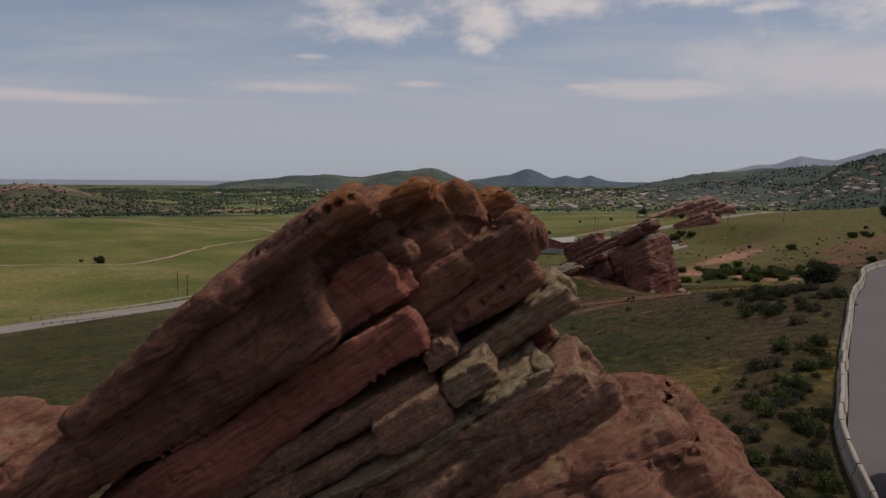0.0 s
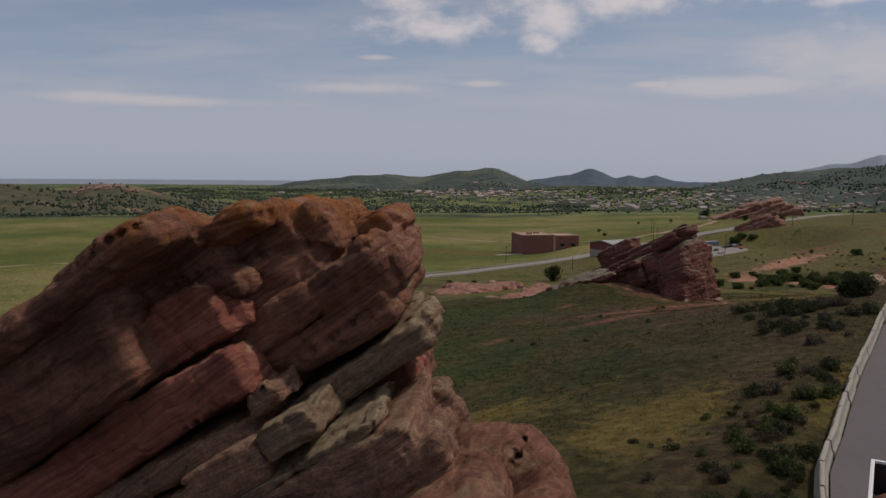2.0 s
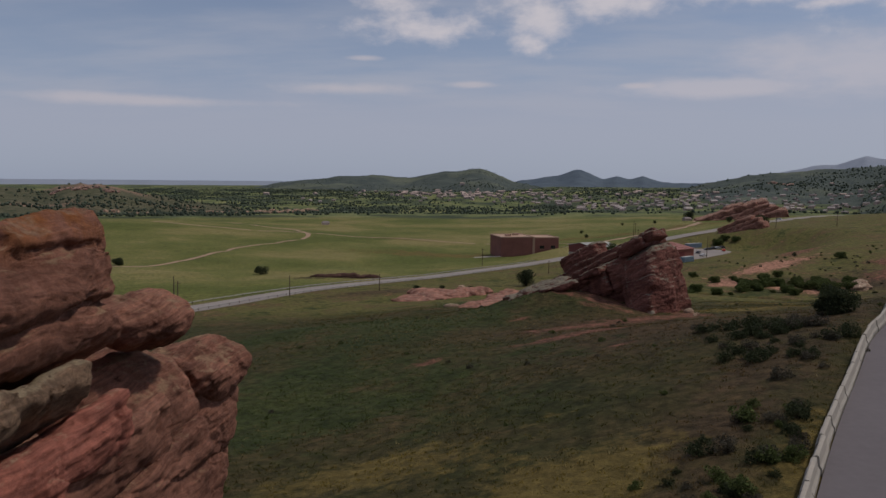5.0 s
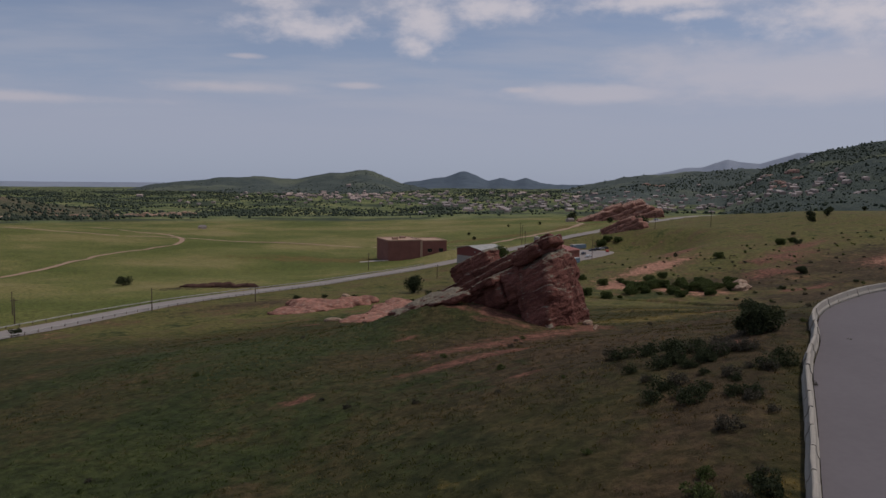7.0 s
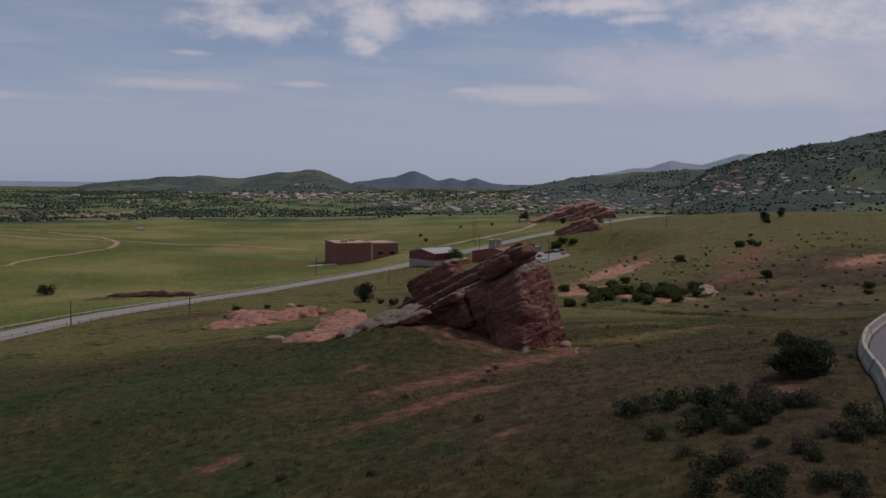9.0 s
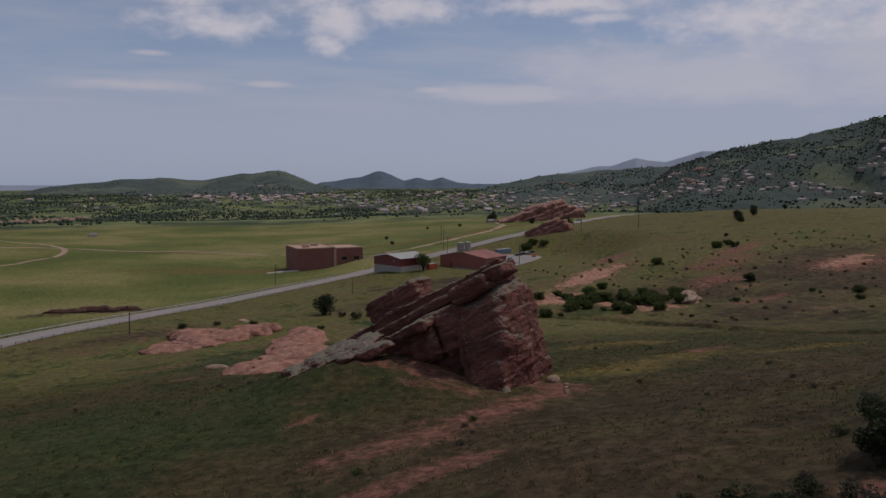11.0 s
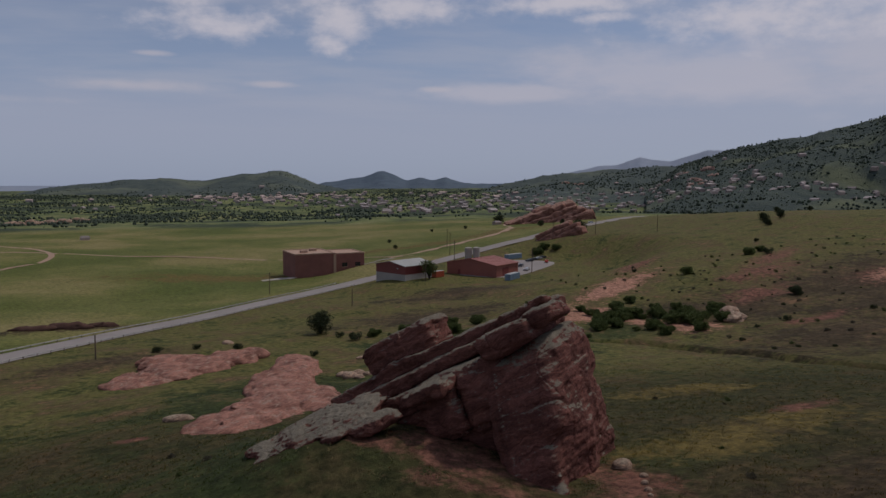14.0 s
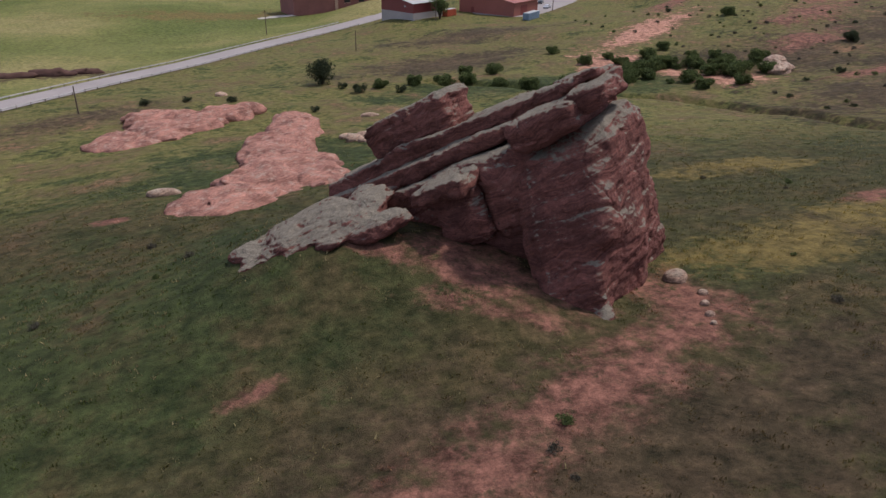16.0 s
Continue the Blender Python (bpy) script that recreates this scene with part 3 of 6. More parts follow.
def spots(nt, pos, places, edge):
    """Where the ground is bare: soft-edged ovals (x, y, half length, half width, turn) with ragged rims."""
    out = None
    rag = mix(nt, 0.45, tex(nt, 0.09, 5, pos, 0.7), tex(nt, 0.6, 5, pos, 0.75))
    for x, y, a, b_, turn in places:
        mp = nt.nodes.new("ShaderNodeMapping")
        mp.vector_type = "TEXTURE"
        mp.inputs["Location"].default_value = (x, y, 0)
        mp.inputs["Rotation"].default_value = (0, 0, radians(turn))
        mp.inputs["Scale"].default_value = (a, b_, 1e6)
        nt.links.new(pos, mp.inputs["Vector"])
        ln = nt.nodes.new("ShaderNodeVectorMath")
        ln.operation = "LENGTH"
        nt.links.new(mp.outputs[0], ln.inputs[0])
        add = nt.nodes.new("ShaderNodeMath")
        add.operation = "MULTIPLY_ADD"
        nt.links.new(rag, add.inputs[0])
        add.inputs[1].default_value = 7.0
        nt.links.new(ln.outputs["Value"], add.inputs[2])
        s = step(nt, add.outputs[0], 4.35 + 1.5 * edge, 4.35 - 1.5 * edge)
        if out is None:
            out = s
        else:
            mx = nt.nodes.new("ShaderNodeMath")
            mx.operation = "MAXIMUM"
            nt.links.new(out, mx.inputs[0])
            nt.links.new(s, mx.inputs[1])
            out = mx.outputs[0]
    return out


RED_EARTH = [(36, 142.5, 5.5, 1.3, -25), (41.5, 139.6, 5, 1.5, 10), (46.5, 142, 2.6, 3.4, 0), (32.5, 147, 5.5, 0.9, -50), (27, 151.5, 4.5, 0.9, -35), (27, 129, 9, 2.8, 32), (37, 135, 9, 2.2, 25), (43, 139, 7, 2.6, 20), (35.5, 147, 7, 2.6, -55), (33.5, 151.5, 4, 3, 0), (46.5, 144.5, 3, 3.5, 0), (32.5, 150.5, 4, 1.6, -30),
             (6.5, 112.5, 2.2, 1.1, 20), (28.3, 103.5, 1.6, 0.8, 30), (19.3, 139.8, 1.7, 0.8, 25), (26, 118, 10, 1.6, 20), (45, 97.5, 2.2, 1.4, 40),
             (124, 309, 30, 7, 38), (99, 278, 8, 7, 60), (113, 253, 8, 8, 80), (152, 352, 26, 6, 50), (197, 272, 13, 11, 0), (170, 300, 16, 8, 30), (190, 322, 24, 5, 35), (150, 275, 12, 5, 20), (225, 272, 18, 8, 20), (2, 181, 2.0, 1.0, 0), (75, 160, 4, 1.4, 10), (140, 240, 9, 3, 10)]
PALE_EARTH = [(122, 307, 30, 6.5, 40), (98, 277, 8, 7, 60), (114, 248, 4.5, 9, 80), (108, 262, 3.5, 8, 60), (200, 276, 14, 5, 20)]
STRAW = [(64, 153, 14, 4.5, 15), (85, 150, 12, 4, 0), (5, 74, 9, 4, 20), (18, 64, 9, 5, 40), (-8, 470, 60, 16, 0), (90, 560, 60, 12, 20), (190, 620, 60, 16, 35), (70, 176, 9, 3, 5), (32, 62, 4, 9, -35)]
BROWN = [(135, 222, 34, 20, 20), (184, 254, 56, 34, 20), (21, 57, 12, 4, 62), (28, 70, 12, 4.5, 60), (36, 83, 13, 5, 60), (46, 98, 12, 6, 55), (34, 110, 26, 14, 20), (30, 128, 22, 12, 10), (62, 132, 26, 10, 0), (185, 275, 50, 28, 20), (140, 265, 36, 20, 10), (-20, 255, 22, 8, 40), (60, 300, 30, 16, 20), (80, 345, 34, 14, 10), (-43, 317, 18, 5, 15)]
LUSH = [(-10, 100, 30, 18, 20), (-5, 150, 26, 20, 0), (18, 205, 22, 18, 20), (54, 150, 7, 4, 30), (60, 258, 26, 10, 10), (100, 255, 16, 10, 0)]


def ground_colour(nt, pos, fine):
    """Grass, dry grass, brown scrub ground and red earth by place."""
    big, mid = tex(nt, 0.012, 4, pos), mix(nt, 0.4, tex(nt, 0.09, 6, pos, 0.65), tex(nt, 0.4, 6, pos, 0.7))
    sep = nt.nodes.new("ShaderNodeSeparateXYZ")
    nt.links.new(pos, sep.inputs[0])
    # besides the growth: slope colour lowered for cloud shade, meadow raised for sunlight
    slope = ramp(nt, mid, [(0.3, (0.024, 0.031, 0.011)), (0.45, (0.042, 0.043, 0.016)), (0.55, (0.056, 0.047, 0.02)), (0.68, (0.088, 0.058, 0.031))])
    hillside = ramp(nt, mid, [(0.36, (0.026, 0.034, 0.012)), (0.43, (0.075, 0.08, 0.024)), (0.5, (0.12, 0.108, 0.036)), (0.57, (0.095, 0.075, 0.034)), (0.64, (0.17, 0.1, 0.055))])
    meadow = ramp(nt, big, [(0.38, (0.088, 0.104, 0.027)), (0.5, (0.132, 0.135, 0.042)), (0.62, (0.2, 0.172, 0.07))])
    c = mix(nt, step(nt, sep.outputs[1], 175, 215), slope, hillside)

    def line(k, x0, y0):
        n = nt.nodes.new("ShaderNodeMath")
        n.operation = "MULTIPLY_ADD"
        nt.links.new(sep.outputs[1], n.inputs[0])
        n.inputs[1].default_value, n.inputs[2].default_value = -k, k * y0 - x0
        add = nt.nodes.new("ShaderNodeMath")
        nt.links.new(n.outputs[0], add.inputs[0])
        nt.links.new(sep.outputs[0], add.inputs[1])
        return add.outputs[0]
    # the mown meadow, its colour lightened for sun, lies across the valley road
    low = nt.nodes.new("ShaderNodeMath")
    low.operation = "MINIMUM"
    nt.links.new(line(0.5, -44, 272), low.inputs[0])
    nt.links.new(line(1.12, 47, 414), low.inputs[1])
    c = mix(nt, step(nt, low.outputs[0], 6, -6), c, meadow)
    valley = ramp(nt, tex(nt, 0.009, 6, pos, 0.65), [(0.4, (0.04, 0.054, 0.034)), (0.48, (0.062, 0.078, 0.042)), (0.53, (0.12, 0.145, 0.055)), (0.64, (0.19, 0.19, 0.085))])
    ln = nt.nodes.new("ShaderNodeVectorMath")
    ln.operation = "LENGTH"
    nt.links.new(pos, ln.inputs[0])
    c = mix(nt, step(nt, ln.outputs["Value"], 880, 960), c, valley)
    c = mix(nt, spots(nt, pos, BROWN, 0.35), c, ramp(nt, mid, [(0.35, (0.036, 0.03, 0.015)), (0.65, (0.085, 0.056, 0.033))]))
    c = mix(nt, spots(nt, pos, LUSH, 0.35), c, ramp(nt, mid, [(0.35, (0.026, 0.037, 0.012)), (0.65, (0.054, 0.063, 0.022))]))
    c = mix(nt, spots(nt, pos, STRAW, 0.3), c, (0.125, 0.095, 0.032))
    # bare earth, with growth left standing in it
    soil = nt.nodes.new("ShaderNodeMath")
    soil.operation = "MULTIPLY"
    nt.links.new(spots(nt, pos, RED_EARTH, 0.4), soil.inputs[0])
    nt.links.new(step(nt, tex(nt, 0.7, 6, pos, 0.75), 0.66, 0.52), soil.inputs[1])
    c = mix(nt, soil.outputs[0], c, ramp(nt, fine, [(0.3, (0.1, 0.047, 0.034)), (0.7, (0.215, 0.102, 0.072))]))
    return mix(nt, spots(nt, pos, PALE_EARTH, 0.2), c, ramp(nt, fine, [(0.3, (0.24, 0.115, 0.078)), (0.7, (0.4, 0.22, 0.155))]))


def ground_material():
    m, nt, b = shader("meadow")
    pos = nt.nodes.new("ShaderNodeNewGeometry").outputs["Position"]
    fine = tex(nt, 0.8, 9, pos, 0.78)
    c = ground_colour(nt, pos, fine)
    c = mix(nt, 0.85, c, ramp(nt, fine, [(0.34, (0.16, 0.17, 0.14)), (0.5, (0.5, 0.5, 0.48)), (0.66, (0.86, 0.84, 0.8))]), "OVERLAY")
    nt.links.new(c, b.inputs["Base Color"])
    b.inputs["Roughness"].default_value = 0.95
    relief(nt, b, fine, 0.8, 0.35)
    return m


def blade_material():
    m, nt, b = shader("grass_blade")
    geo = nt.nodes.new("ShaderNodeNewGeometry")
    c = ground_colour(nt, geo.outputs["Position"], tex(nt, 1.1, 3, geo.outputs["Position"]))
    c = mix(nt, 1.0, c, ramp(nt, geo.outputs["Random Per Island"], [(0.0, (1.4, 1.5, 1.2)), (0.6, (1.8, 1.8, 1.5)), (1.0, (2.6, 2.4, 1.8))]), "MULTIPLY")
    nt.links.new(c, b.inputs["Base Color"])
    b.inputs["Roughness"].default_value = 0.85
    thin(nt, b, c, 0.5)
    return m


BLADE = blade_material()
GRASS = ground_material()
g_me = sheet()
g_me.materials.append(GRASS)
tagged(new("ground", g_me), "green and tan grassy hillside with red earth patches", "ground", kind="structure")


def ribbon(name, line, z, lo, hi, material, label, up=0.0, kind="structure"):
    """A strip along a line, from lo to hi metres to its right."""
    d = np.gradient(line[:, :2], axis=0)
    d /= np.linalg.norm(d, axis=1)[:, None]
    right = np.stack([d[:, 1], -d[:, 0]], 1)
    k = 5
    verts, faces = [], []
    for i, (p, r) in enumerate(zip(line[:, :2], right)):
        for j in range(k):
            q = p + r * (lo + (hi - lo) * j / (k - 1))
            verts.append((q[0], q[1], z[i] + up - 0.06 * abs(j - 2) / 2))
        if i:
            a = (i - 1) * k
            faces += [(a + j, a + j + 1, a + k + j + 1, a + k + j) for j in range(k - 1)]
    ob = new(name, solid(name, verts, faces, material, True))
    return tagged(ob, label, "road", kind=kind)


ribbon("road", VLINE, VZ, -VALLEY_W / 2, VALLEY_W / 2, ASPHALT_OLD, "grey two-lane asphalt road across the valley", 0.05)
ribbon("road_upper", EDGE, UZ, 0.1, UPPER_W, ASPHALT, "wide grey asphalt road above the slope", 0.02)


# ---- rock outcrops ----
def frame_of(origin, dip, turn):
    """Coordinates up the dip, along the strike and across the beds."""
    c, s = math.cos(radians(turn)), math.sin(radians(turn))
    cd, sd = math.cos(radians(dip)), math.sin(radians(dip))

    def to(x, y, z):
        x, y, z = x - origin[0], y - origin[1], z - origin[2]
        h, v = c * x + s * y, -s * x + c * y
        return cd * h + sd * z, v, -sd * h + cd * z
    return to


def blocks(a, size, seed):
    """Offsets that jump from joint block to joint block, -1..1."""
    i = np.floor(a / size + 0.25 * np.sin(a * 0.7 + seed)).astype(np.int64)
    return TABLE[(i * 977 + seed * 131) & 4095] * 2 - 1


def slab(u, v, n, bed, k, rough=1.0):
    """Signed distance to one bed: low and high across, tail and tip up the dip, front and back along the strike, rounding."""
    n0, n1, tail, tip, v0, v1, r, *lean = bed
    if lean:
        v0 = v0 + lean[0] * (n - n1)
    wob = 0.3 * value_noise(v / 3.1, n / 2.5 + k * 7, 0 * v, k) + 0.2 * blocks(v, 3.4, k) + 0.07 * value_noise(v / 0.8, n / 0.8, 0 * v + k, k + 3)
    wof = 0.35 * value_noise(u / 2.9, n / 2.2 + k * 5, 0 * v, k + 9) + 0.2 * blocks(u, 4.1, k + 40) + 0.07 * value_noise(u / 0.8, n / 0.6, 0 * v, k + 11)
    won = 0.22 * value_noise(u / 4.0, v / 4.0, 0 * v + k, k + 15)
    qn = np.abs(n + won * rough - (n0 + n1) / 2) - (n1 - n0) / 2
    qu = np.maximum(u - tip - wob * rough, tail - u + wob * rough)
    qv = np.maximum(v0 + wof * rough - v, v - v1)
    a, b, c = np.maximum(qn + r, 0), np.maximum(qu + r, 0), np.maximum(qv + r, 0)
    return np.sqrt(a * a + b * b + c * c) + np.minimum(np.maximum(np.maximum(qn, qu), qv) + r, 0) - r


def weathered(d, x, y, z, u, v, n, cell, rough, layer, pits=0.0):
    """Grain, bedding lines and hollows near the surface of a field."""
    close = np.abs(d) < 3 * cell + 0.8
    xs, ys, zs, us, vs, ns = x[close], y[close], z[close], u[close], v[close], n[close]
    e = rough * min(0.13, 0.6 * cell) * fbm(xs / 1.5, ys / 1.5, zs / 1.5, 4, 33, 0.55)
    e = e + layer * value_noise(us / 4, vs / 4, ns * 2.3, 5) + 0.6 * layer * value_noise(us / 2.5, vs / 2.5, ns * 5.5, 6)
    # open bedding planes
    gap = smooth(np.abs(value_noise(us / 8, vs / 8, ns * 0.75, 17)), 0.07, 0.0)
    gap = gap * smooth(value_noise(us / 5, vs / 5, ns / 3, 19), -0.5, 0.1)
    e = e + 2.6 * layer * gap
    if pits:
        e = e + pits * smooth(value_noise(us / 0.9, vs / 0.9, ns / 0.5, 41), 0.45, 0.8)
    d[close] = d[close] + e
    return d


def outcrop(name, origin, dip, turn, beds, lo, hi, cell, material, label, rough=1.0, blobs=(), layer=0.09, cut=None, pits=0.12, layer_name="rock_layer", other=(), fresh=(), low_beds=(), amp=0.0, arch=None, corner=0.5):
    """A rock of tilted beds, each bed a mesh of its own under the rock."""
    to = frame_of(origin, dip, turn)
    c, s, cd, sd = (f(radians(a)) for a in (turn, dip) for f in (math.cos, math.sin))
    whole = thing(name, pose(*((np.array(lo) + hi) / 2 * (1, 1, 0)), 0, 0, 0), label, "rock")
    shift = Matrix.Translation(-whole.matrix_world.translation)

    def near_to(box_lo, box_hi, make, k, material=material):
        a, b = np.maximum(box_lo, lo), np.minimum(box_hi, hi)

        def field(x, y, z):
            u, v, n = to(x, y, z)
            n = n + 0.3 * rough * fbm(x / 6, y / 6, z / 6, 2, 21)
            if arch is not None:
                n = n - arch(u, v, n)
            d = make(x, y, z, u, v, n)
            if cut is not None:
                e = cut(x, y, z) + 0.5 * rough * value_noise(y / 3, z / 3, 0 * z, 8)
                d = np.maximum(d, e) + np.maximum(corner - np.abs(d - e), 0) ** 2 / (4 * corner)
            return weathered(d, x, y, z, u, v, n, cell, rough, layer, pits)
        me = surface(layer_name, field, a, b, cell, material, to, amp)
        if me is None:
            return
        me.transform(shift)
        part(layer_name, me, material, whole)

    for k, bed in enumerate(beds):
        n0, n1, tail, tip, v0, v1, r, *lean = bed
        v0 = v0 - (lean[0] * (n1 - n0) if lean else 0)
        pts = []
        for u in (tail, tip):
            for v in (v0, v1):
                for n in (n0, n1):
                    h, z = cd * u - sd * n, sd * u + cd * n
                    pts.append((origin[0] + c * h - s * v, origin[1] + s * h + c * v, origin[2] + z))
        pts = np.array(pts)
        near_to(pts.min(0) - 1.6, pts.max(0) + 1.6, lambda x, y, z, u, v, n: slab(u, v, n, bed, k, rough), k, ROCK_LEDGE if k in other else ROCK_FRESH if k in fresh else ROCK_LOW if k in low_beds else material)
    for k, (bx, by, bz, rx, ry, rz, *rise) in enumerate(blobs):
        rise = rise[0] if rise else 0.0
        e = np.array((rx, ry, rz + abs(rise) * rx)) + 1.0

        def blob(x, y, z, u, v, n):
            q = np.sqrt(((x - bx) / rx) ** 2 + ((y - by) / ry) ** 2 + ((z - bz - rise * (x - bx)) / rz) ** 2)
            return (q - 1) * min(rx, ry, rz) + min(0.3, 0.2 * min(rx, ry, rz)) * value_noise(x / 1.6, y / 1.6, z / 1.6, 50 + k)
        near_to(np.array((bx, by, bz)) - e, np.array((bx, by, bz)) + e, blob, k)
    return whole


NEAR_BEDS = [  # low, high, tail, tip, front, back, rounding
    (2.3, 3.5, -10.8, 0.8, 29.9, 42, 0.7),
    (2.1, 2.95, -4.0, 2.2, 32.6, 42, 0.4),
    (1.4, 2.75, -8.0, 0.75, 33.3, 42, 0.25),
    (0.7, 2.75, -12.5, -2.2, 30.9, 42, 0.5),
    (0.95, 2.45, -1.0, 3.6, 34.8, 42, 0.5),
    (0.6, 1.75, 0.0, 4.8, 37.2, 44, 0.5),
    (-0.1, 1.15, -3.0, 4.7, 33.9, 44, 0.5),
    (-0.95, 0.55, 1.8, 5.1, 34.4, 44, 0.6),
    (-1.55, 0.0, -3.0, 4.2, 34.2, 44, 0.5),
    (0.6, 1.65, -12.0, 0.25, 32.3, 45, 0.16),
    (-1.2, 0.52, -12.5, -0.3, 31.7, 46, 0.16),
    (-2.2, -1.25, -14.0, -0.9, 32.0, 46, 0.25),
    (-3.0, -2.2, -14.0, -1.4, 31.6, 46, 0.3),
    (-2.8, -1.9, -0.8, 4.7, 33.5, 42, 0.28),
    (-4.7, -2.7, -6.0, 3.3, 34.9, 44, 0.35),
    (-1.85, -0.95, -0.9, 0.45, 31.8, 34, 0.08),
    (-3.0, -2.05, -0.7, 1.1, 31.3, 34, 0.14),
    (-3.15, -1.95, -3.4, -0.8, 31.2, 34, 0.16),
    (-3.5, -3.05, -16.0, 2.6, 30.9, 40, 0.13),
    (-4.9, -3.4, -20.0, 3.6, 30.6, 36, 0.25),
    (-5.4, -4.0, -20.0, 4.0, 30.4, 36, 0.4),
    (-7.0, -5.0, -24.0, 4.9, 27.8, 34.5, 0.95),
    (-0.2, 2.5, -9.0, 2.6, 34.3, 42, 0.4),
    (-5.2, -3.4, -20.0, 2.6, 35.0, 47, 0.5),
    (-9.0, -5.0, -24.0, 2.2, 33.0, 50, 0.95),
    (-10.0, -6.6, -24.0, 6.2, 25.4, 44, 1.4),
    (-27.0, -9.0, -26.0, 6.0, 26.5, 44, 1.5),
]
EDGE_Y = np.array([18, 25, 30, 34, 36, 38, 42, 50, 58, 62.0])
EDGE_X = np.array([7.5, 9.0, 9.2, 9.4, 6.4, 4.9, 4.0, 3.5, 2.9, 0.5])


HOLLOWS = [(6.6, 26.5, 12.7, 0.75), (6.1, 26.4, 12.2, 0.5), (4.4, 28.2, 14.0, 0.4), (5.5, 26.2, 11.9, 0.4)]


def near_cut(x, y, z):
    d = (x - np.interp(y, EDGE_Y, EDGE_X) - 0.06 * (14 - z)) * 0.9
    for a, b, c, r in HOLLOWS:
        d = np.maximum(d, r - np.sqrt((x - a) ** 2 + (y - b) ** 2 + (1.3 * (z - c)) ** 2))
    return d


def near_arch(u, v, n):
    """The upper beds swell upwards halfway up the dip."""
    return 1.1 * smooth(n, 0.5, 3.5) * np.maximum(0, 1 - ((u + 1.8) / 8.0) ** 2)


outcrop("red_rock_outcrop", (0, 0, 16), 32, 0, NEAR_BEDS, (-32, 19, -6), (14, 64, 22), 0.17, ROCK_NEAR,
        "huge dark red sandstone outcrop with tilted layers and ledges", cut=near_cut, other=(13, 16, 18), fresh=(9, 10, 14), low_beds=(11, 12, 15, 17, 19, 20), rough=0.85, layer=0.1, pits=0.12, amp=0.06, arch=near_arch,
        blobs=[(-13.6, 31.8, 11.2, 3.4, 2.8, 1.9), (0.2, 57, 12.1, 2.5, 3.2, 1.3), (0.7, 50.3, 15.7, 2.2, 2.4, 1.0), (-5.5, 50, 14.6, 3.6, 4.2, 2.2), (-3.6, 55, 7.0, 5.4, 6.0, 7.0), (0.0, 50.5, 11.5, 2.4, 4.0, 2.8), (-0.1, 56.6, 10.2, 2.2, 3.0, 3.0), (7.3, 28.0, 12.0, 1.6, 1.8, 1.5), (5.6, 27.0, 11.8, 1.5, 1.7, 1.4), (7.5, 33.0, 12.3, 1.9, 2.4, 1.7)])


MID_BEDS = [
    (1.0, 4.6, -21, -12.4, 2.6, 7.5, 0.9),
    (0.2, 1.5, -26, -4.5, 1.2, 8, 0.3),
    (-1.1, 0.3, -28, -5.0, -0.6, 8, 0.3),
    (-1.4, 0.6, -5.6, -0.4, -3.6, 7, 0.6),
    (0.2, 1.6, -5.0, -1.2, 1.0, 7, 0.5),
    (-3.5, -0.35, -29, -17.5, -5.0, 6, 0.35),
    (-2.2, -1.0, -13.5, -8.6, -5.6, 0, 0.35),
    (-6.5, -2.0, -13.0, -9.2, -4.6, 0, 0.6),
    (-10.0, -0.9, -25, -4, -2.4, 7, 0.5, 0.12),
    (-22, -1.1, -7.0, 1.6, -2.9, 7, 2.4, 0.5),
    (-7, -1.4, -9.5, -4, -3.2, 5, 1.2, 0.2),
    (-20, -1.8, 0.0, 4.2, -0.4, 6, 1.0, 0.42),
    (-0.9, 0.9, -1.6, 1.7, -2.2, 3.5, 0.6),
    (0.7, 1.7, -2.6, 0.4, 0.6, 5.5, 0.45),
]


def mid_cut(x, y, z):
    """The steep end of the fin stands upright."""
    c, s = math.cos(radians(-38)), math.sin(radians(-38))
    h = c * (x - 42) + s * (y - 151)
    return h - 2.3 - 0.22 * (10 - z) + 0.35 * value_noise(0 * z, z / 2.2, y / 3, 12)


outcrop("tilted_rock", (42, 151, 11.5), 28, -38, MID_BEDS, (10, 134, -9), (54, 186, 16), 0.19, ROCK_MID,
        "tilted red and grey sandstone fin on a grassy slope", rough=0.95, layer=0.1, pits=0.15, amp=0.06, corner=1.6, cut=mid_cut, blobs=[(23.2, 155.9, 1.4, 5.6, 3.9, 1.0, 0.34), (27.6, 152.6, 2.6, 2.2, 1.5, 0.8, 0.3)])



# ---- far hills ----
def hill_material(name, low, high, bare, scale=0.02, bald=0.66):
    m, nt, b = shader(name)
    pos = nt.nodes.new("ShaderNodeNewGeometry").outputs["Position"]
    big, fine = tex(nt, scale * 0.3, 5, pos), tex(nt, scale * 2.2, 6, pos, 0.75)
    c = ramp(nt, fine, [(0.35, low), (0.62, high)])
    c = mix(nt, step(nt, big, bald - 0.1, bald + 0.06), c, bare)
    nt.links.new(c, b.inputs["Base Color"])
    b.inputs["Roughness"].default_value = 1.0
    relief(nt, b, fine, 0.8, 5.0)
    return m


HILLS = []


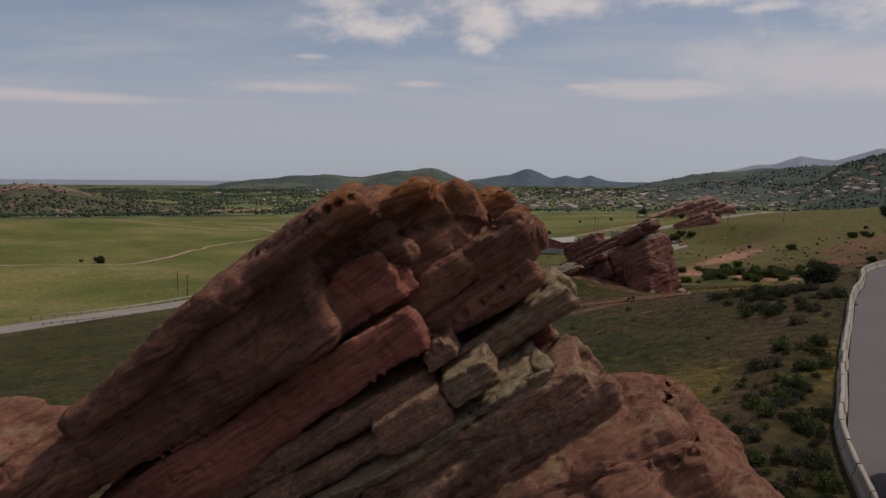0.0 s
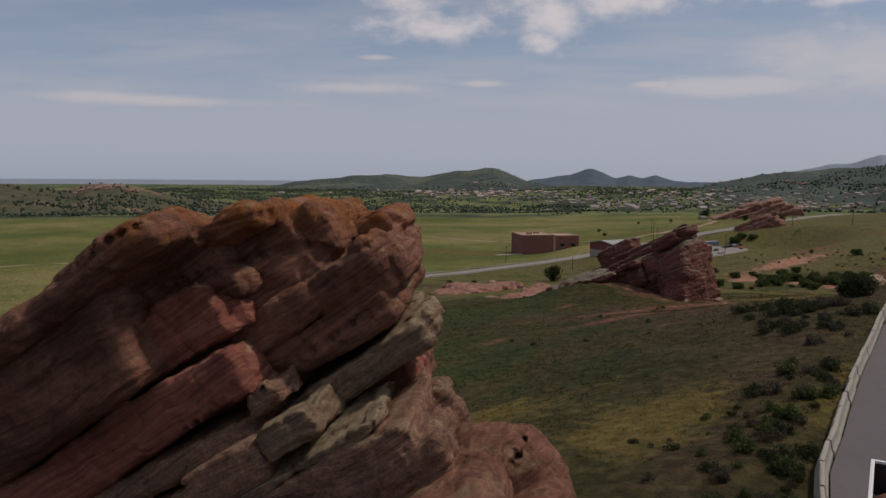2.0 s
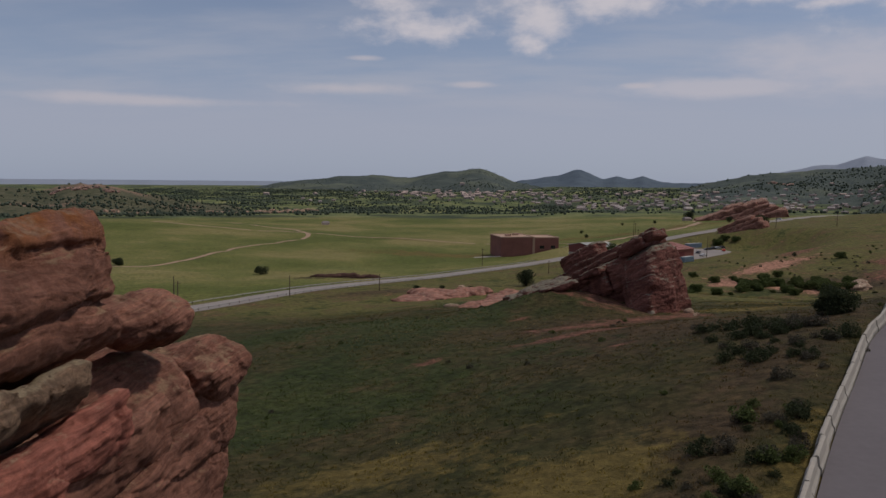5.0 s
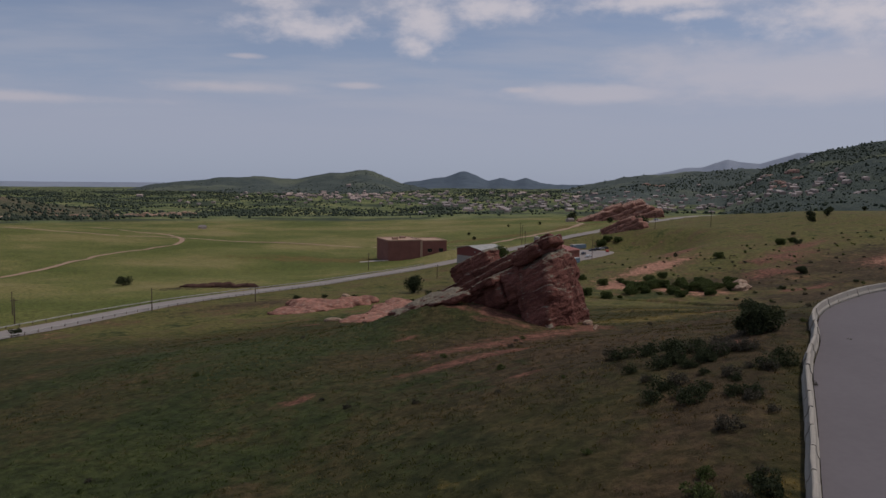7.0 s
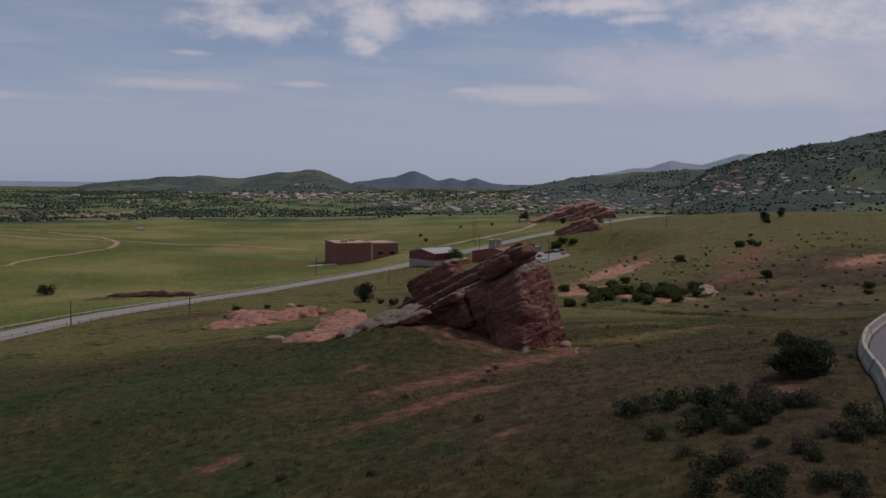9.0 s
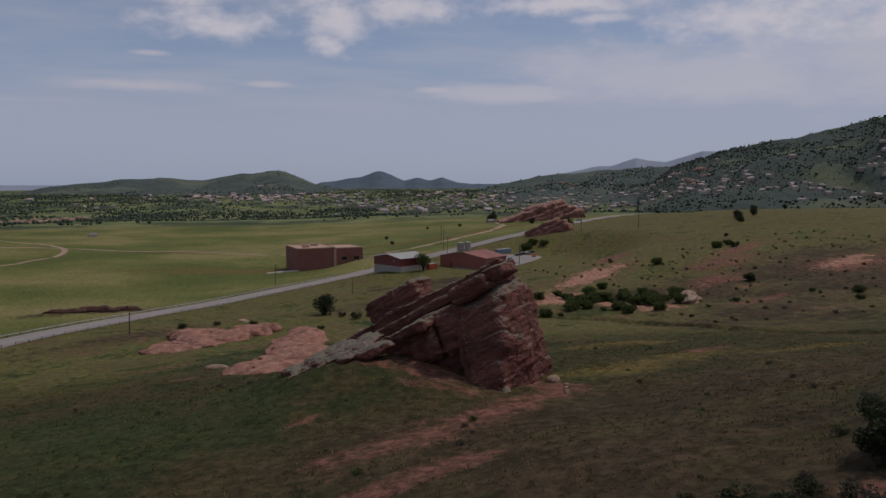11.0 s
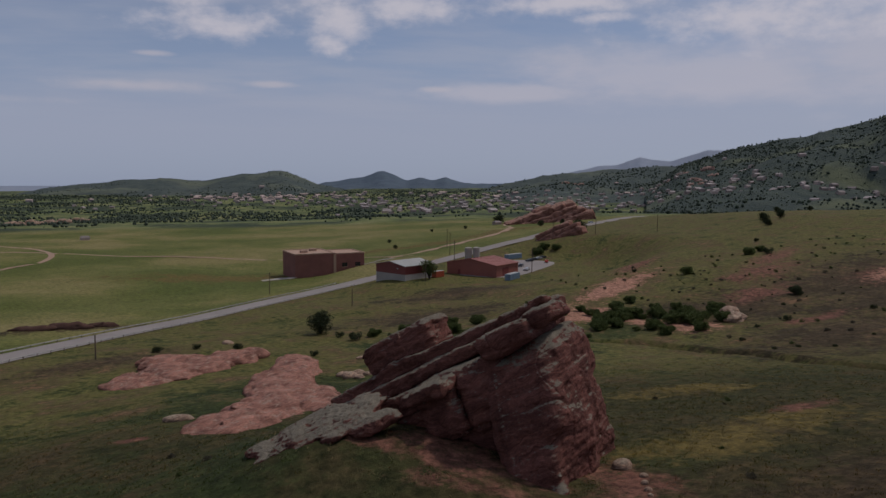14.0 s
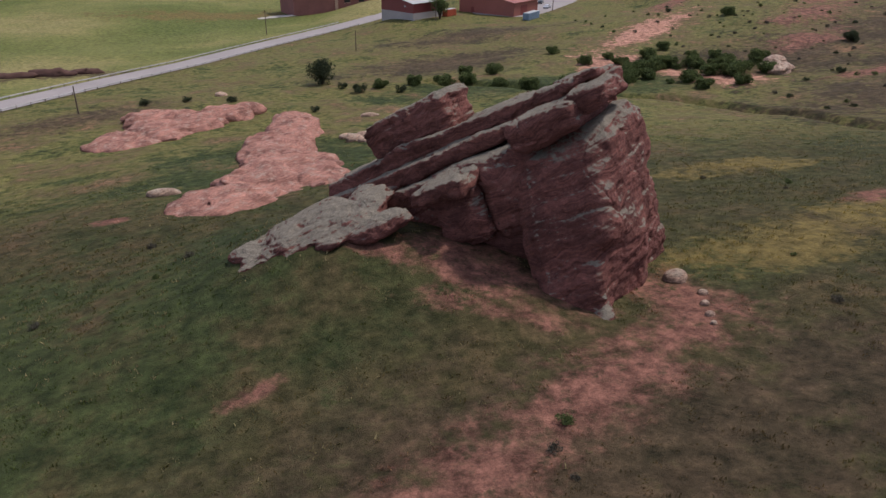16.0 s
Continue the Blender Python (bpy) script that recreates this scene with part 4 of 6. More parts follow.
def hill_height(rec, x, y):
    eye, bs, top, crest, foot, low, rough = rec
    r, b = np.hypot(x - eye[0], y - eye[1]), np.degrees(np.arctan2(x - eye[0], y - eye[1]))
    t = np.maximum((r - foot) / (crest - foot), 0)
    zc = eye[2] + np.tan(radians(1) * np.interp(b, bs, top)) * crest
    z = low + (zc - low) * np.where(t <= 1, t**1.35, np.maximum(0, 1 - (t - 1) * 2.2))
    span = np.maximum(zc - low, 5)
    return z + rough * span * 0.18 * fbm(x / 170, y / 170, 0 * x, 3, 61) * np.sin(np.clip(t, 0, 1) * 3.14) + rough * 1.5 * fbm(x / 70, y / 70, 0 * x, 2, 77) * np.clip(t * 2, 0, 1)


def hill(name, profile, crest, foot, low, material, label, rough=1.0, eye=(15, 60, 21)):
    """A range seen over the bearings of its profile (degrees from +y, degrees of height), rising from foot to crest metres away."""
    prof = np.array(profile, float)
    bs = np.arange(prof[0, 0], prof[-1, 0] + 0.01, 0.16)
    top = np.interp(bs, prof[:, 0], prof[:, 1])
    ker = np.hanning(5)
    top = np.convolve(np.pad(top, 2, mode="edge"), ker / ker.sum(), mode="valid")
    top = top + 0.06 * rough * fbm(bs / 1.1, 0 * bs, 0 * bs + crest, 5, 23, 0.6)
    rec = (eye, bs, top, crest, foot, low, rough)
    HILLS.append(rec)
    rows = 54
    T, Bm = np.meshgrid(np.linspace(0, 1.25, rows), radians(1) * bs, indexing="ij")
    R = foot + (crest - foot) * T
    X, Y = eye[0] + R * np.sin(Bm), eye[1] + R * np.cos(Bm)
    Z = hill_height(rec, X, Y)
    n = len(bs)
    i = np.arange(rows * n).reshape(rows, n)
    f = np.stack([i[:-1, :-1], i[1:, :-1], i[1:, 1:], i[:-1, 1:]], -1).reshape(-1, 4)[:, ::-1]
    ob = new(name, solid(name, np.stack([X, Y, Z], -1).reshape(-1, 3).tolist(), f.tolist(), material, True))
    return tagged(ob, label, "hill", kind="structure")


H_MESA = hill_material("scrub_mesa", (0.05, 0.062, 0.034), (0.125, 0.115, 0.07), (0.23, 0.155, 0.11), 0.02, 0.6)
# distance haze is mixed into these four base colours: paler, greyer, bluer
H_RIDGE_HAZE = hill_material("hazed_wooded_ridge", (0.055, 0.072, 0.068), (0.086, 0.104, 0.088), (0.125, 0.14, 0.1), 0.014, 0.6)
H_BLUE_HAZE = hill_material("haze_tinted_ridge", (0.075, 0.1, 0.13), (0.1, 0.13, 0.155), (0.11, 0.14, 0.15), 0.008, 0.7)
H_FAR_HAZE = hill_material("painted_haze_blue", (0.23, 0.265, 0.32), (0.26, 0.295, 0.35), (0.26, 0.3, 0.35), 0.004, 0.7)
H_MOUNT_HAZE = hill_material("hazed_wooded_mountain", (0.046, 0.062, 0.058), (0.074, 0.092, 0.074), (0.125, 0.14, 0.085), 0.02, 0.62)
hill("hill_plain", [(-60, -0.12), (-30, -0.12), (30, -0.2), (70, -0.2)], 4300, 3300, -70, H_FAR_HAZE, "plain at the horizon, coloured pale blue for haze", 0.1)
hill("hill_distant", [(15, -0.3), (20, 0.5), (22.5, 1.0), (23.6, 1.3), (25, 1.35), (26.7, 1.95), (27.6, 1.75), (28.9, 1.6), (31.5, 2.4), (36, 2.2), (42, 1.5)], 4250, 3300, -60, H_FAR_HAZE, "distant mountain peak, coloured blue for haze", 0.3)
hill("hill_blue", [(1, -0.6), (2.4, 0.05), (3.4, 0.14), (4.6, 0.4), (5.4, 0.5), (6.1, 0.7), (6.9, 0.95), (7.2, 0.93), (7.9, 0.68), (8.5, 0.36), (8.9, 0.2), (9.9, 0.46), (10.4, 0.36), (10.9, 0.2), (11.9, 0.52), (12.4, 0.3), (13, 0.08), (14.2, -0.05), (16.8, 0.0), (22, -0.2), (30, -0.5)], 3700, 2600, -50, H_BLUE_HAZE, "hogback ridge with rounded peaks, tinted blue-green for haze", 0.5)
hill("hill_ridge", [(-26, -1.6), (-21.4, -1.3), (-18.7, -0.7), (-15.4, -0.1), (-13.1, 0.1), (-12, 0.36), (-9.1, 0.4), (-6.3, 0.27), (-5.2, 0.45), (-3.4, 0.74), (-2.1, 0.74), (-1.4, 0.97), (-0.6, 0.98), (0, 0.78), (1.0, 0.42), (1.7, 0.08), (4, -0.5), (8, -1.0)], 3000, 1900, -45, H_RIDGE_HAZE, "green wooded hogback ridge", 0.8)
hill("hill_mesa", [(-60, -0.4), (-46, -0.2), (-38, -0.5), (-33.4, -0.85), (-31, -0.4), (-29.7, -0.45), (-28.6, -0.7), (-26.5, -1.2), (-24.3, -1.55), (-21, -2.0), (-18, -2.5)], 1500, 950, -42, H_MESA, "scrubby mesa with a pale red scarp", 1.0)
hill("hill_low", [(13, -0.9), (16.8, 0.0), (19, 0.5), (21.2, 0.77), (24, 1.0), (28, 1.25), (32, 1.2), (38, 0.9), (46, 0.7), (56, 0.5)], 2500, 1500, -40, H_RIDGE_HAZE, "low wooded ridge above the houses", 0.8)
hill("hill_mountain", [(27, -0.6), (29.5, 1.3), (32.6, 2.35), (36.5, 3.15), (37.6, 3.2), (40.2, 3.75), (41.2, 4.15), (43.6, 4.75), (45.8, 5.45), (50, 6.8), (58, 8.8), (70, 10.5), (85, 11)], 2100, 950, -30, H_MOUNT_HAZE, "dark wooded mountain flank", 1.0)



def far_ground(x, y):
    """Height of the highest of the ground and the hills at far places."""
    x, y = np.atleast_1d(np.asarray(x, float)), np.atleast_1d(np.asarray(y, float))
    z = ground_height(x, y) + valley_floor(x, y)
    for rec in HILLS:
        eye, bs, foot = rec[0], rec[1], rec[4]
        r, b = np.hypot(x - eye[0], y - eye[1]), np.degrees(np.arctan2(x - eye[0], y - eye[1]))
        z = np.where((r > foot) & (b >= bs[0]) & (b <= bs[-1]), np.maximum(z, hill_height(rec, x, y)), z)
    return z


# ---- buildings ----
def quad_prism(name, corners, z0, z1, material, parent, label=""):
    """A solid with a four-cornered plan."""
    v = [(x, y, z0) for x, y in corners] + [(x, y, z1) for x, y in corners]
    f = [(3, 2, 1, 0), (4, 5, 6, 7)] + [(i, (i + 1) % 4, (i + 1) % 4 + 4, i + 4) for i in range(4)]
    return part(name, solid(name, v, f, material), material, parent, label)


def service_building():
    b = thing("service_building", pose(21.6, 456, -24.2, 0, 0, 14), "flat-roofed dark red brick building with tan roof edges", "building")
    part("wall", box(0, 0, -2, 20.5, 26, 11.4, 0.05), BRICK, b, "dark red brick main block")
    part("roof", box(0.4, 0.4, 11.35, 20.1, 25.6, 11.6), TAN_TRIM, b, "tan gravel roof")
    for x0, y0, x1, y1 in ((-0.15, -0.15, 20.65, 0.4), (-0.15, 25.6, 20.65, 26.15), (-0.15, 0.4, 0.4, 25.6), (20.1, 0.4, 20.65, 25.6)):
        part("coping", box(x0, y0, 11.4, x1, y1, 11.95, 0.04), TAN_TRIM, b)
    part("corner_pier", box(19.6, -0.35, -2, 21.0, 0.4, 11.0, 0.05), TAN_TRIM, b, "tan concrete pier")
    part("wing_wall", box(20.45, 1.2, -2, 36.5, 22, 10.9, 0.05), BRICK, b)
    part("wing_roof", box(20.7, 1.5, 10.85, 36.2, 21.7, 11.1), TAN_TRIM, b)
    for x0, y0, x1, y1 in ((20.6, 1.05, 36.65, 1.55), (20.6, 21.7, 36.65, 22.15), (36.15, 1.55, 36.65, 21.7)):
        part("coping", box(x0, y0, 10.9, x1, y1, 11.45, 0.04), TAN_TRIM, b)
    for x in (24.5, 31.5):
        w = part("window", box(x, 1.1, 4.4, x + 2.8, 1.25, 6.4), DARK_GLASS, b, "dark recessed window")
        part("sill", box(x - 0.15, 1.0, 4.2, x + 2.95, 1.3, 4.4), TAN_TRIM, w)
    part("end_panel", box(36.48, 3.6, -2, 36.75, 7.5, 9.6), TAN_TRIM, b, "tan end panel")
    for y in (9, 15):
        part("garage_door", box(36.45, y, -1, 36.6, y + 4, 6.0), RED_METAL, b, "red garage door")
    for x, y in ((5, 8), (12, 16)):
        part("roof_unit", box(x, y, 11.6, x + 3.5, y + 2.5, 12.9, 0.1), TAN_TRIM, b)


def gabled(name, left, right, depth, eave, apex, base, walls, roof, lower, label):
    """A shed whose gable end runs from left to right, with its ridge going straight back."""
    l, r = Vector((*left, base)), Vector((*right, base))
    along = (r - l).normalized()
    width = (r - l).length
    m = Matrix.Translation(l) @ Matrix.Rotation(math.atan2(along.y, along.x), 4, "Z")
    b = thing(name, m, label, "building")
    h0 = lower or -2.0
    v = [(0, 0, h0), (width, 0, h0), (width, 0, eave), (width / 2, 0, apex), (0, 0, eave)]
    v += [(x, depth, z) for x, _, z in v]
    f = [(0, 1, 2, 3, 4), (9, 8, 7, 6, 5), (0, 5, 6, 1), (1, 6, 7, 2), (4, 9, 5, 0)]
    part("wall", solid("wall", v, f, walls), walls, b)
    if lower:
        part("base_wall", box(0.0, 0.0, -3, width, depth, lower, 0.04), BLOCK, b, "grey block lower wall")
    for side in (0, 1):
        x0, x1 = (-0.5, width / 2) if side == 0 else (width / 2, width + 0.5)
        k = (apex - eave) / (width / 2)
        za, zb = (eave - 0.5 * k, apex) if side == 0 else (apex, eave - 0.5 * k)
        q = [(x0, -0.5, za + 0.05), (x1, -0.5, zb + 0.05), (x1, depth + 0.5, zb + 0.05), (x0, depth + 0.5, za + 0.05)]
        q += [(x, y, z + 0.18) for x, y, z in q]
        g = [(3, 2, 1, 0), (4, 5, 6, 7), (0, 1, 5, 4), (1, 2, 6, 5), (2, 3, 7, 6), (3, 0, 4, 7)]
        p = part("roof_panel", solid("roof_panel", q, g, roof), roof, b)
        for j in range(int(depth / 2.0)):
            y = 1.0 + j * 2.0
            rib = [(x0, y, za + 0.23), (x1, y, zb + 0.23), (x1, y + 0.08, zb + 0.23), (x0, y + 0.08, za + 0.23)]
            rib += [(x, yy, z + 0.05) for x, yy, z in rib]
            part("seam", solid("seam", rib, g, roof), roof, p)
    return b, width


service_building()
barn, bw = gabled("red_barn", (55.6, 401.3), (65.9, 386.5), 17, 5.8, 7.4, -17.5, RED_METAL, GREY_ROOF, 2.4, "dark red metal barn with grey block base and pale roof")
part("vent", box(bw * 0.72, -0.06, 4.4, bw * 0.72 + 0.9, 0.02, 4.9), GREY_ROOF, barn, "pale wall vent")
shed, sw = gabled("red_shed", (88.1, 407.4), (105.3, 387.5), 17.5, 5.0, 7.2, -17.5, RED_ROOF, RED_ROOF, 0, "low rust-red metal shed with a shallow roof")
part("door", box(6.0, -0.08, -1, 7.4, 0.02, 2.2), RED_METAL, shed, "dark red door")
part("garage_door", box(sw - 0.02, 5, -1, sw + 0.08, 9.5, 3.8), RED_METAL, shed)


def silo(x, y, z, r, h):
    s = thing("storage_tank", pose(x, y, z), "pale concrete storage tank behind the shed", "tank", "tanks by the shed")
    part("drum", rod((0, 0, -0.5), (0, 0, h), r, r, 24), CONCRETE, s, smooth=False)
    part("lid", rod((0, 0, h), (0, 0, h + 0.4), r + 0.08, 0.3, 24), CONCRETE, s)
    for k in range(4):
        part("band", rod((0, 0, h * (k + 0.6) / 4.4), (0, 0, h * (k + 0.6) / 4.4 + 0.12), r + 0.04, r + 0.04, 24), STEEL, s)


silo(102.0, 424, -17.5, 1.75, 9.6)
silo(105.6, 423, -17.5, 1.6, 9.8)


def container(x, y, z, turn, length, material, label):
    c = thing("shipping_container", pose(x, y, z, 0, 0, turn), label, "container")
    part("body", box(0, 0, 0.12, length, 2.44, 2.6, 0.03), material, c)
    for k in range(int(length / 0.6)):
        part("rib", box(0.25 + k * 0.6, -0.05, 0.25, 0.5 + k * 0.6, 0.0, 2.45), material, c)
    for px in (0, length - 0.2):
        for py in (-0.03, 2.27):
            part("corner_post", box(px, py, 0, px + 0.2, py + 0.2, 2.63), material, c)
    part("roof", box(0.05, 0.05, 2.6, length - 0.05, 2.39, 2.66), GREY_ROOF, c, "pale roof sheet")
    for py in (0.1, 1.27):
        part("door", box(-0.06, py, 0.25, 0.0, py + 1.07, 2.45), material, c)


container(108.1, 376.7, -17.5, 48, 9.6, BLUE_BOX, "blue-grey shipping container beside the shed")
container(131, 455, -17.5, 36, 12.0, BLUE_BOX, "blue-grey container at the back of the yard")
container(80.2, 392.5, -17.5, 40, 5.4, plain("orange_red_paint", (0.38, 0.08, 0.035), 0.5), "small orange-red container by the barn")


def car(x, y, turn, paint, label):
    z = gz(x, y) + 0.02
    c = thing("parked_car", pose(x, y, z, 0, 0, turn), label, "car", "vehicles in the yard")
    bm = bmesh.new()
    prof = [(-2.2, 0.45), (-2.25, 0.8), (-1.9, 0.95), (-1.35, 1.0), (-0.85, 1.42), (0.7, 1.45), (1.55, 1.02), (2.15, 0.95), (2.25, 0.45)]
    rows = []
    for w, k in ((-0.88, 1.0), (-0.6, 1.02), (0.6, 1.02), (0.88, 1.0)):
        rows.append([bm.verts.new((px, w * (0.86 if pz > 1.2 else 1), pz * (k if pz > 0.5 else 1))) for px, pz in prof])
    for a, b_ in zip(rows, rows[1:]):
        for i in range(len(prof) - 1):
            bm.faces.new((a[i], a[i + 1], b_[i + 1], b_[i]))
        bm.faces.new((a[0], b_[0], b_[-1], a[-1]))
    bm.faces.new(rows[0][::-1])
    bm.faces.new(rows[-1])
    bmesh.ops.recalc_face_normals(bm, faces=bm.faces[:])
    body = part("body", bm, paint, c)
    for sy in (-1, 1):
        part("side_window", box(-0.8, sy * 0.8 - 0.04, 1.02, 0.85, sy * 0.8 + 0.04, 1.36), DARK_GLASS, body)
    q = [(0.78, -0.68, 1.42), (1.5, -0.76, 1.06), (1.5, 0.76, 1.06), (0.78, 0.68, 1.42)]
    part("windscreen", solid("windscreen", [(a + 0.06, b_, h + 0.03) for a, b_, h in q] + q, [(0, 1, 2, 3), (7, 6, 5, 4), (0, 4, 5, 1), (2, 6, 7, 3)], DARK_GLASS), DARK_GLASS, body)
    for px in (-1.4, 1.4):
        for py in (-0.82, 0.82):
            w = part("wheel", rod((px, py - 0.1, 0.33), (px, py + 0.1, 0.33), 0.33, 0.33, 14), BLACK, c)
            part("rim", rod((px, py - 0.11, 0.33), (px, py + 0.11, 0.33), 0.19, 0.19, 10), STEEL, w)


DARK_PAINT = plain("dark_car_paint", (0.03, 0.033, 0.04), 0.3)
RED_PAINT = plain("red_car_paint", (0.35, 0.04, 0.02), 0.35)
SILVER = plain("silver_car_paint", (0.4, 0.41, 0.42), 0.35)


# ---- poles, guardrail, barrier ----
def pole(x, y, h=7.0, arm=True, lean=1.0):
    p = thing("utility_pole", pose(x, y, gz(x, y) - 0.3, lean, 0.6 * lean, 30), "weathered grey-brown wooden utility pole", "pole", "utility poles")
    part("post", rod((0, 0, 0), (0, 0, h + 0.3), 0.17, 0.11, 10), WOOD, p)
    if arm:
        a = part("crossarm", box(-0.9, -0.06, h - 0.5, 0.9, 0.06, h - 0.36), WOOD, p)
        for k in (-0.8, 0.0, 0.8):
            part("insulator", rod((k, 0, h - 0.36), (k, 0, h - 0.2), 0.05, 0.03, 8), BLOCK, a)


for px, py, ph, arm in ((-73.8, 222.7, 7, True), (-48.3, 246.8, 6.5, False), (-22, 261, 5.6, False), (11, 396, 9, True), (-84, 243, 6.5, False), (98.6, 440, 12, True), (104, 475, 12, True),
                        (112, 520, 12, True), (126, 402, 11, False), (208, 441, 9, True), (187, 472, 9, True), (167, 486, 10, True), (74, 384, 9, False), (40, 336, 6, False)):
    pole(px, py, ph, arm)


def guardrail():
    line = fine_line(np.array([(-95, 180), (-74, 203), (-44, 272), (-10, 335), (19, 382), (43, 410)], float), 3.8)
    d = np.gradient(line, axis=0)
    d /= np.linalg.norm(d, axis=1)[:, None]
    right = np.stack([d[:, 1], -d[:, 0]], 1)
    for side, off in (("far", -VALLEY_W / 2 - 0.5), ("near", VALLEY_W / 2 + 0.5)):
        path = line + right * off
        zs = [gz(x, y) for x, y in path]
        base = thing("guardrail", pose(path[0][0], path[0][1], zs[0]), "galvanised steel guardrail along the valley road", "guardrail")
        verts, faces = [], []
        prof = [(0.0, 0.45), (0.06, 0.52), (0.0, 0.6), (0.06, 0.68), (0.0, 0.75)]
        for i, (p, r) in enumerate(zip(path, right)):
            for o, h in prof + [(-0.03, 0.75), (-0.03, 0.45)]:
                q = p + r * o
                verts.append((q[0] - path[0][0], q[1] - path[0][1], zs[i] + h + 0.05 - zs[0]))
            if i:
                a, k = (i - 1) * 7, 7
                faces += [(a + j, a + (j + 1) % k, a + k + (j + 1) % k, a + k + j) for j in range(k)]
        part("rail", solid("rail", verts, faces, STEEL), STEEL, base)
        post = None
        for i, p in enumerate(path):
            at = (p[0] - path[0][0], p[1] - path[0][1], zs[i] - zs[0])
            if post is None:
                me = bpy.data.meshes.new("post")
                bm = box(-0.08, -0.08, -0.4, 0.08, 0.08, 0.8)
                bm.to_mesh(me)
                bm.free()
                me.materials.append(WOOD)
                post = me
            o = new("post", post)
            o.parent, o.location = base, at


guardrail()


def barriers():
    """Concrete barrier blocks end to end along the upper road."""
    line = fine_line(UPPER, 0.5)
    dist = np.r_[0, np.cumsum(np.linalg.norm(np.diff(line[:, :2], axis=0), axis=1))]
    at = lambda s: np.array([np.interp(s, dist, line[:, k]) for k in range(3)])
    prof = [(-0.62, -0.5), (-0.62, 0.12), (-0.5, 0.32), (-0.42, 0.78), (-0.36, 0.82), (-0.24, 0.82), (-0.18, 0.78), (-0.1, 0.32), (0.02, 0.12), (0.02, -0.5)]
    rnd = random.Random(5)
    length, first, k = 3.05, 66.0, 0
    s = first
    while s + length < dist[-1] - 2:
        a, b = at(s), at(s + length)
        way = Vector(b - a)
        m = Matrix.Translation(Vector(a) + Vector((rnd.uniform(-0.05, 0.05), rnd.uniform(-0.03, 0.03), rnd.uniform(-0.02, 0.02)))) @ way.to_track_quat("Y", "Z").to_matrix().to_4x4() @ pose(0, 0, 0, 0, 0, rnd.uniform(-0.5, 0.5))
        bm = bmesh.new()
        rings = []
        for t in (0.02, 0.1, 0.5, 0.9, way.length / length - 0.0):
            y = t * length if t < 0.95 else way.length - 0.03
            end = t in (0.02,) or t >= 0.95
            rings.append([bm.verts.new((x * (0.97 if end else 1) + rnd.uniform(-0.015, 0.015), y + (rnd.uniform(-0.03, 0.03) if not end else 0), z + rnd.uniform(-0.025, 0.025) * (z > 0.5))) for x, z in prof])
        for p, q in zip(rings, rings[1:]):
            for i in range(len(prof) - 1):
                bm.faces.new((p[i], q[i], q[i + 1], p[i + 1]))
        bm.faces.new(rings[0])
        bm.faces.new(rings[-1][::-1])
        bmesh.ops.recalc_face_normals(bm, faces=bm.faces[:])
        ob = part("concrete_barrier", bm, CONCRETE)
        ob.matrix_world = m
        tagged(ob, "weathered pale concrete barrier block beside the upper road", "barrier", "road barrier")
        s += way.length + 0.02
        k += 1


barriers()


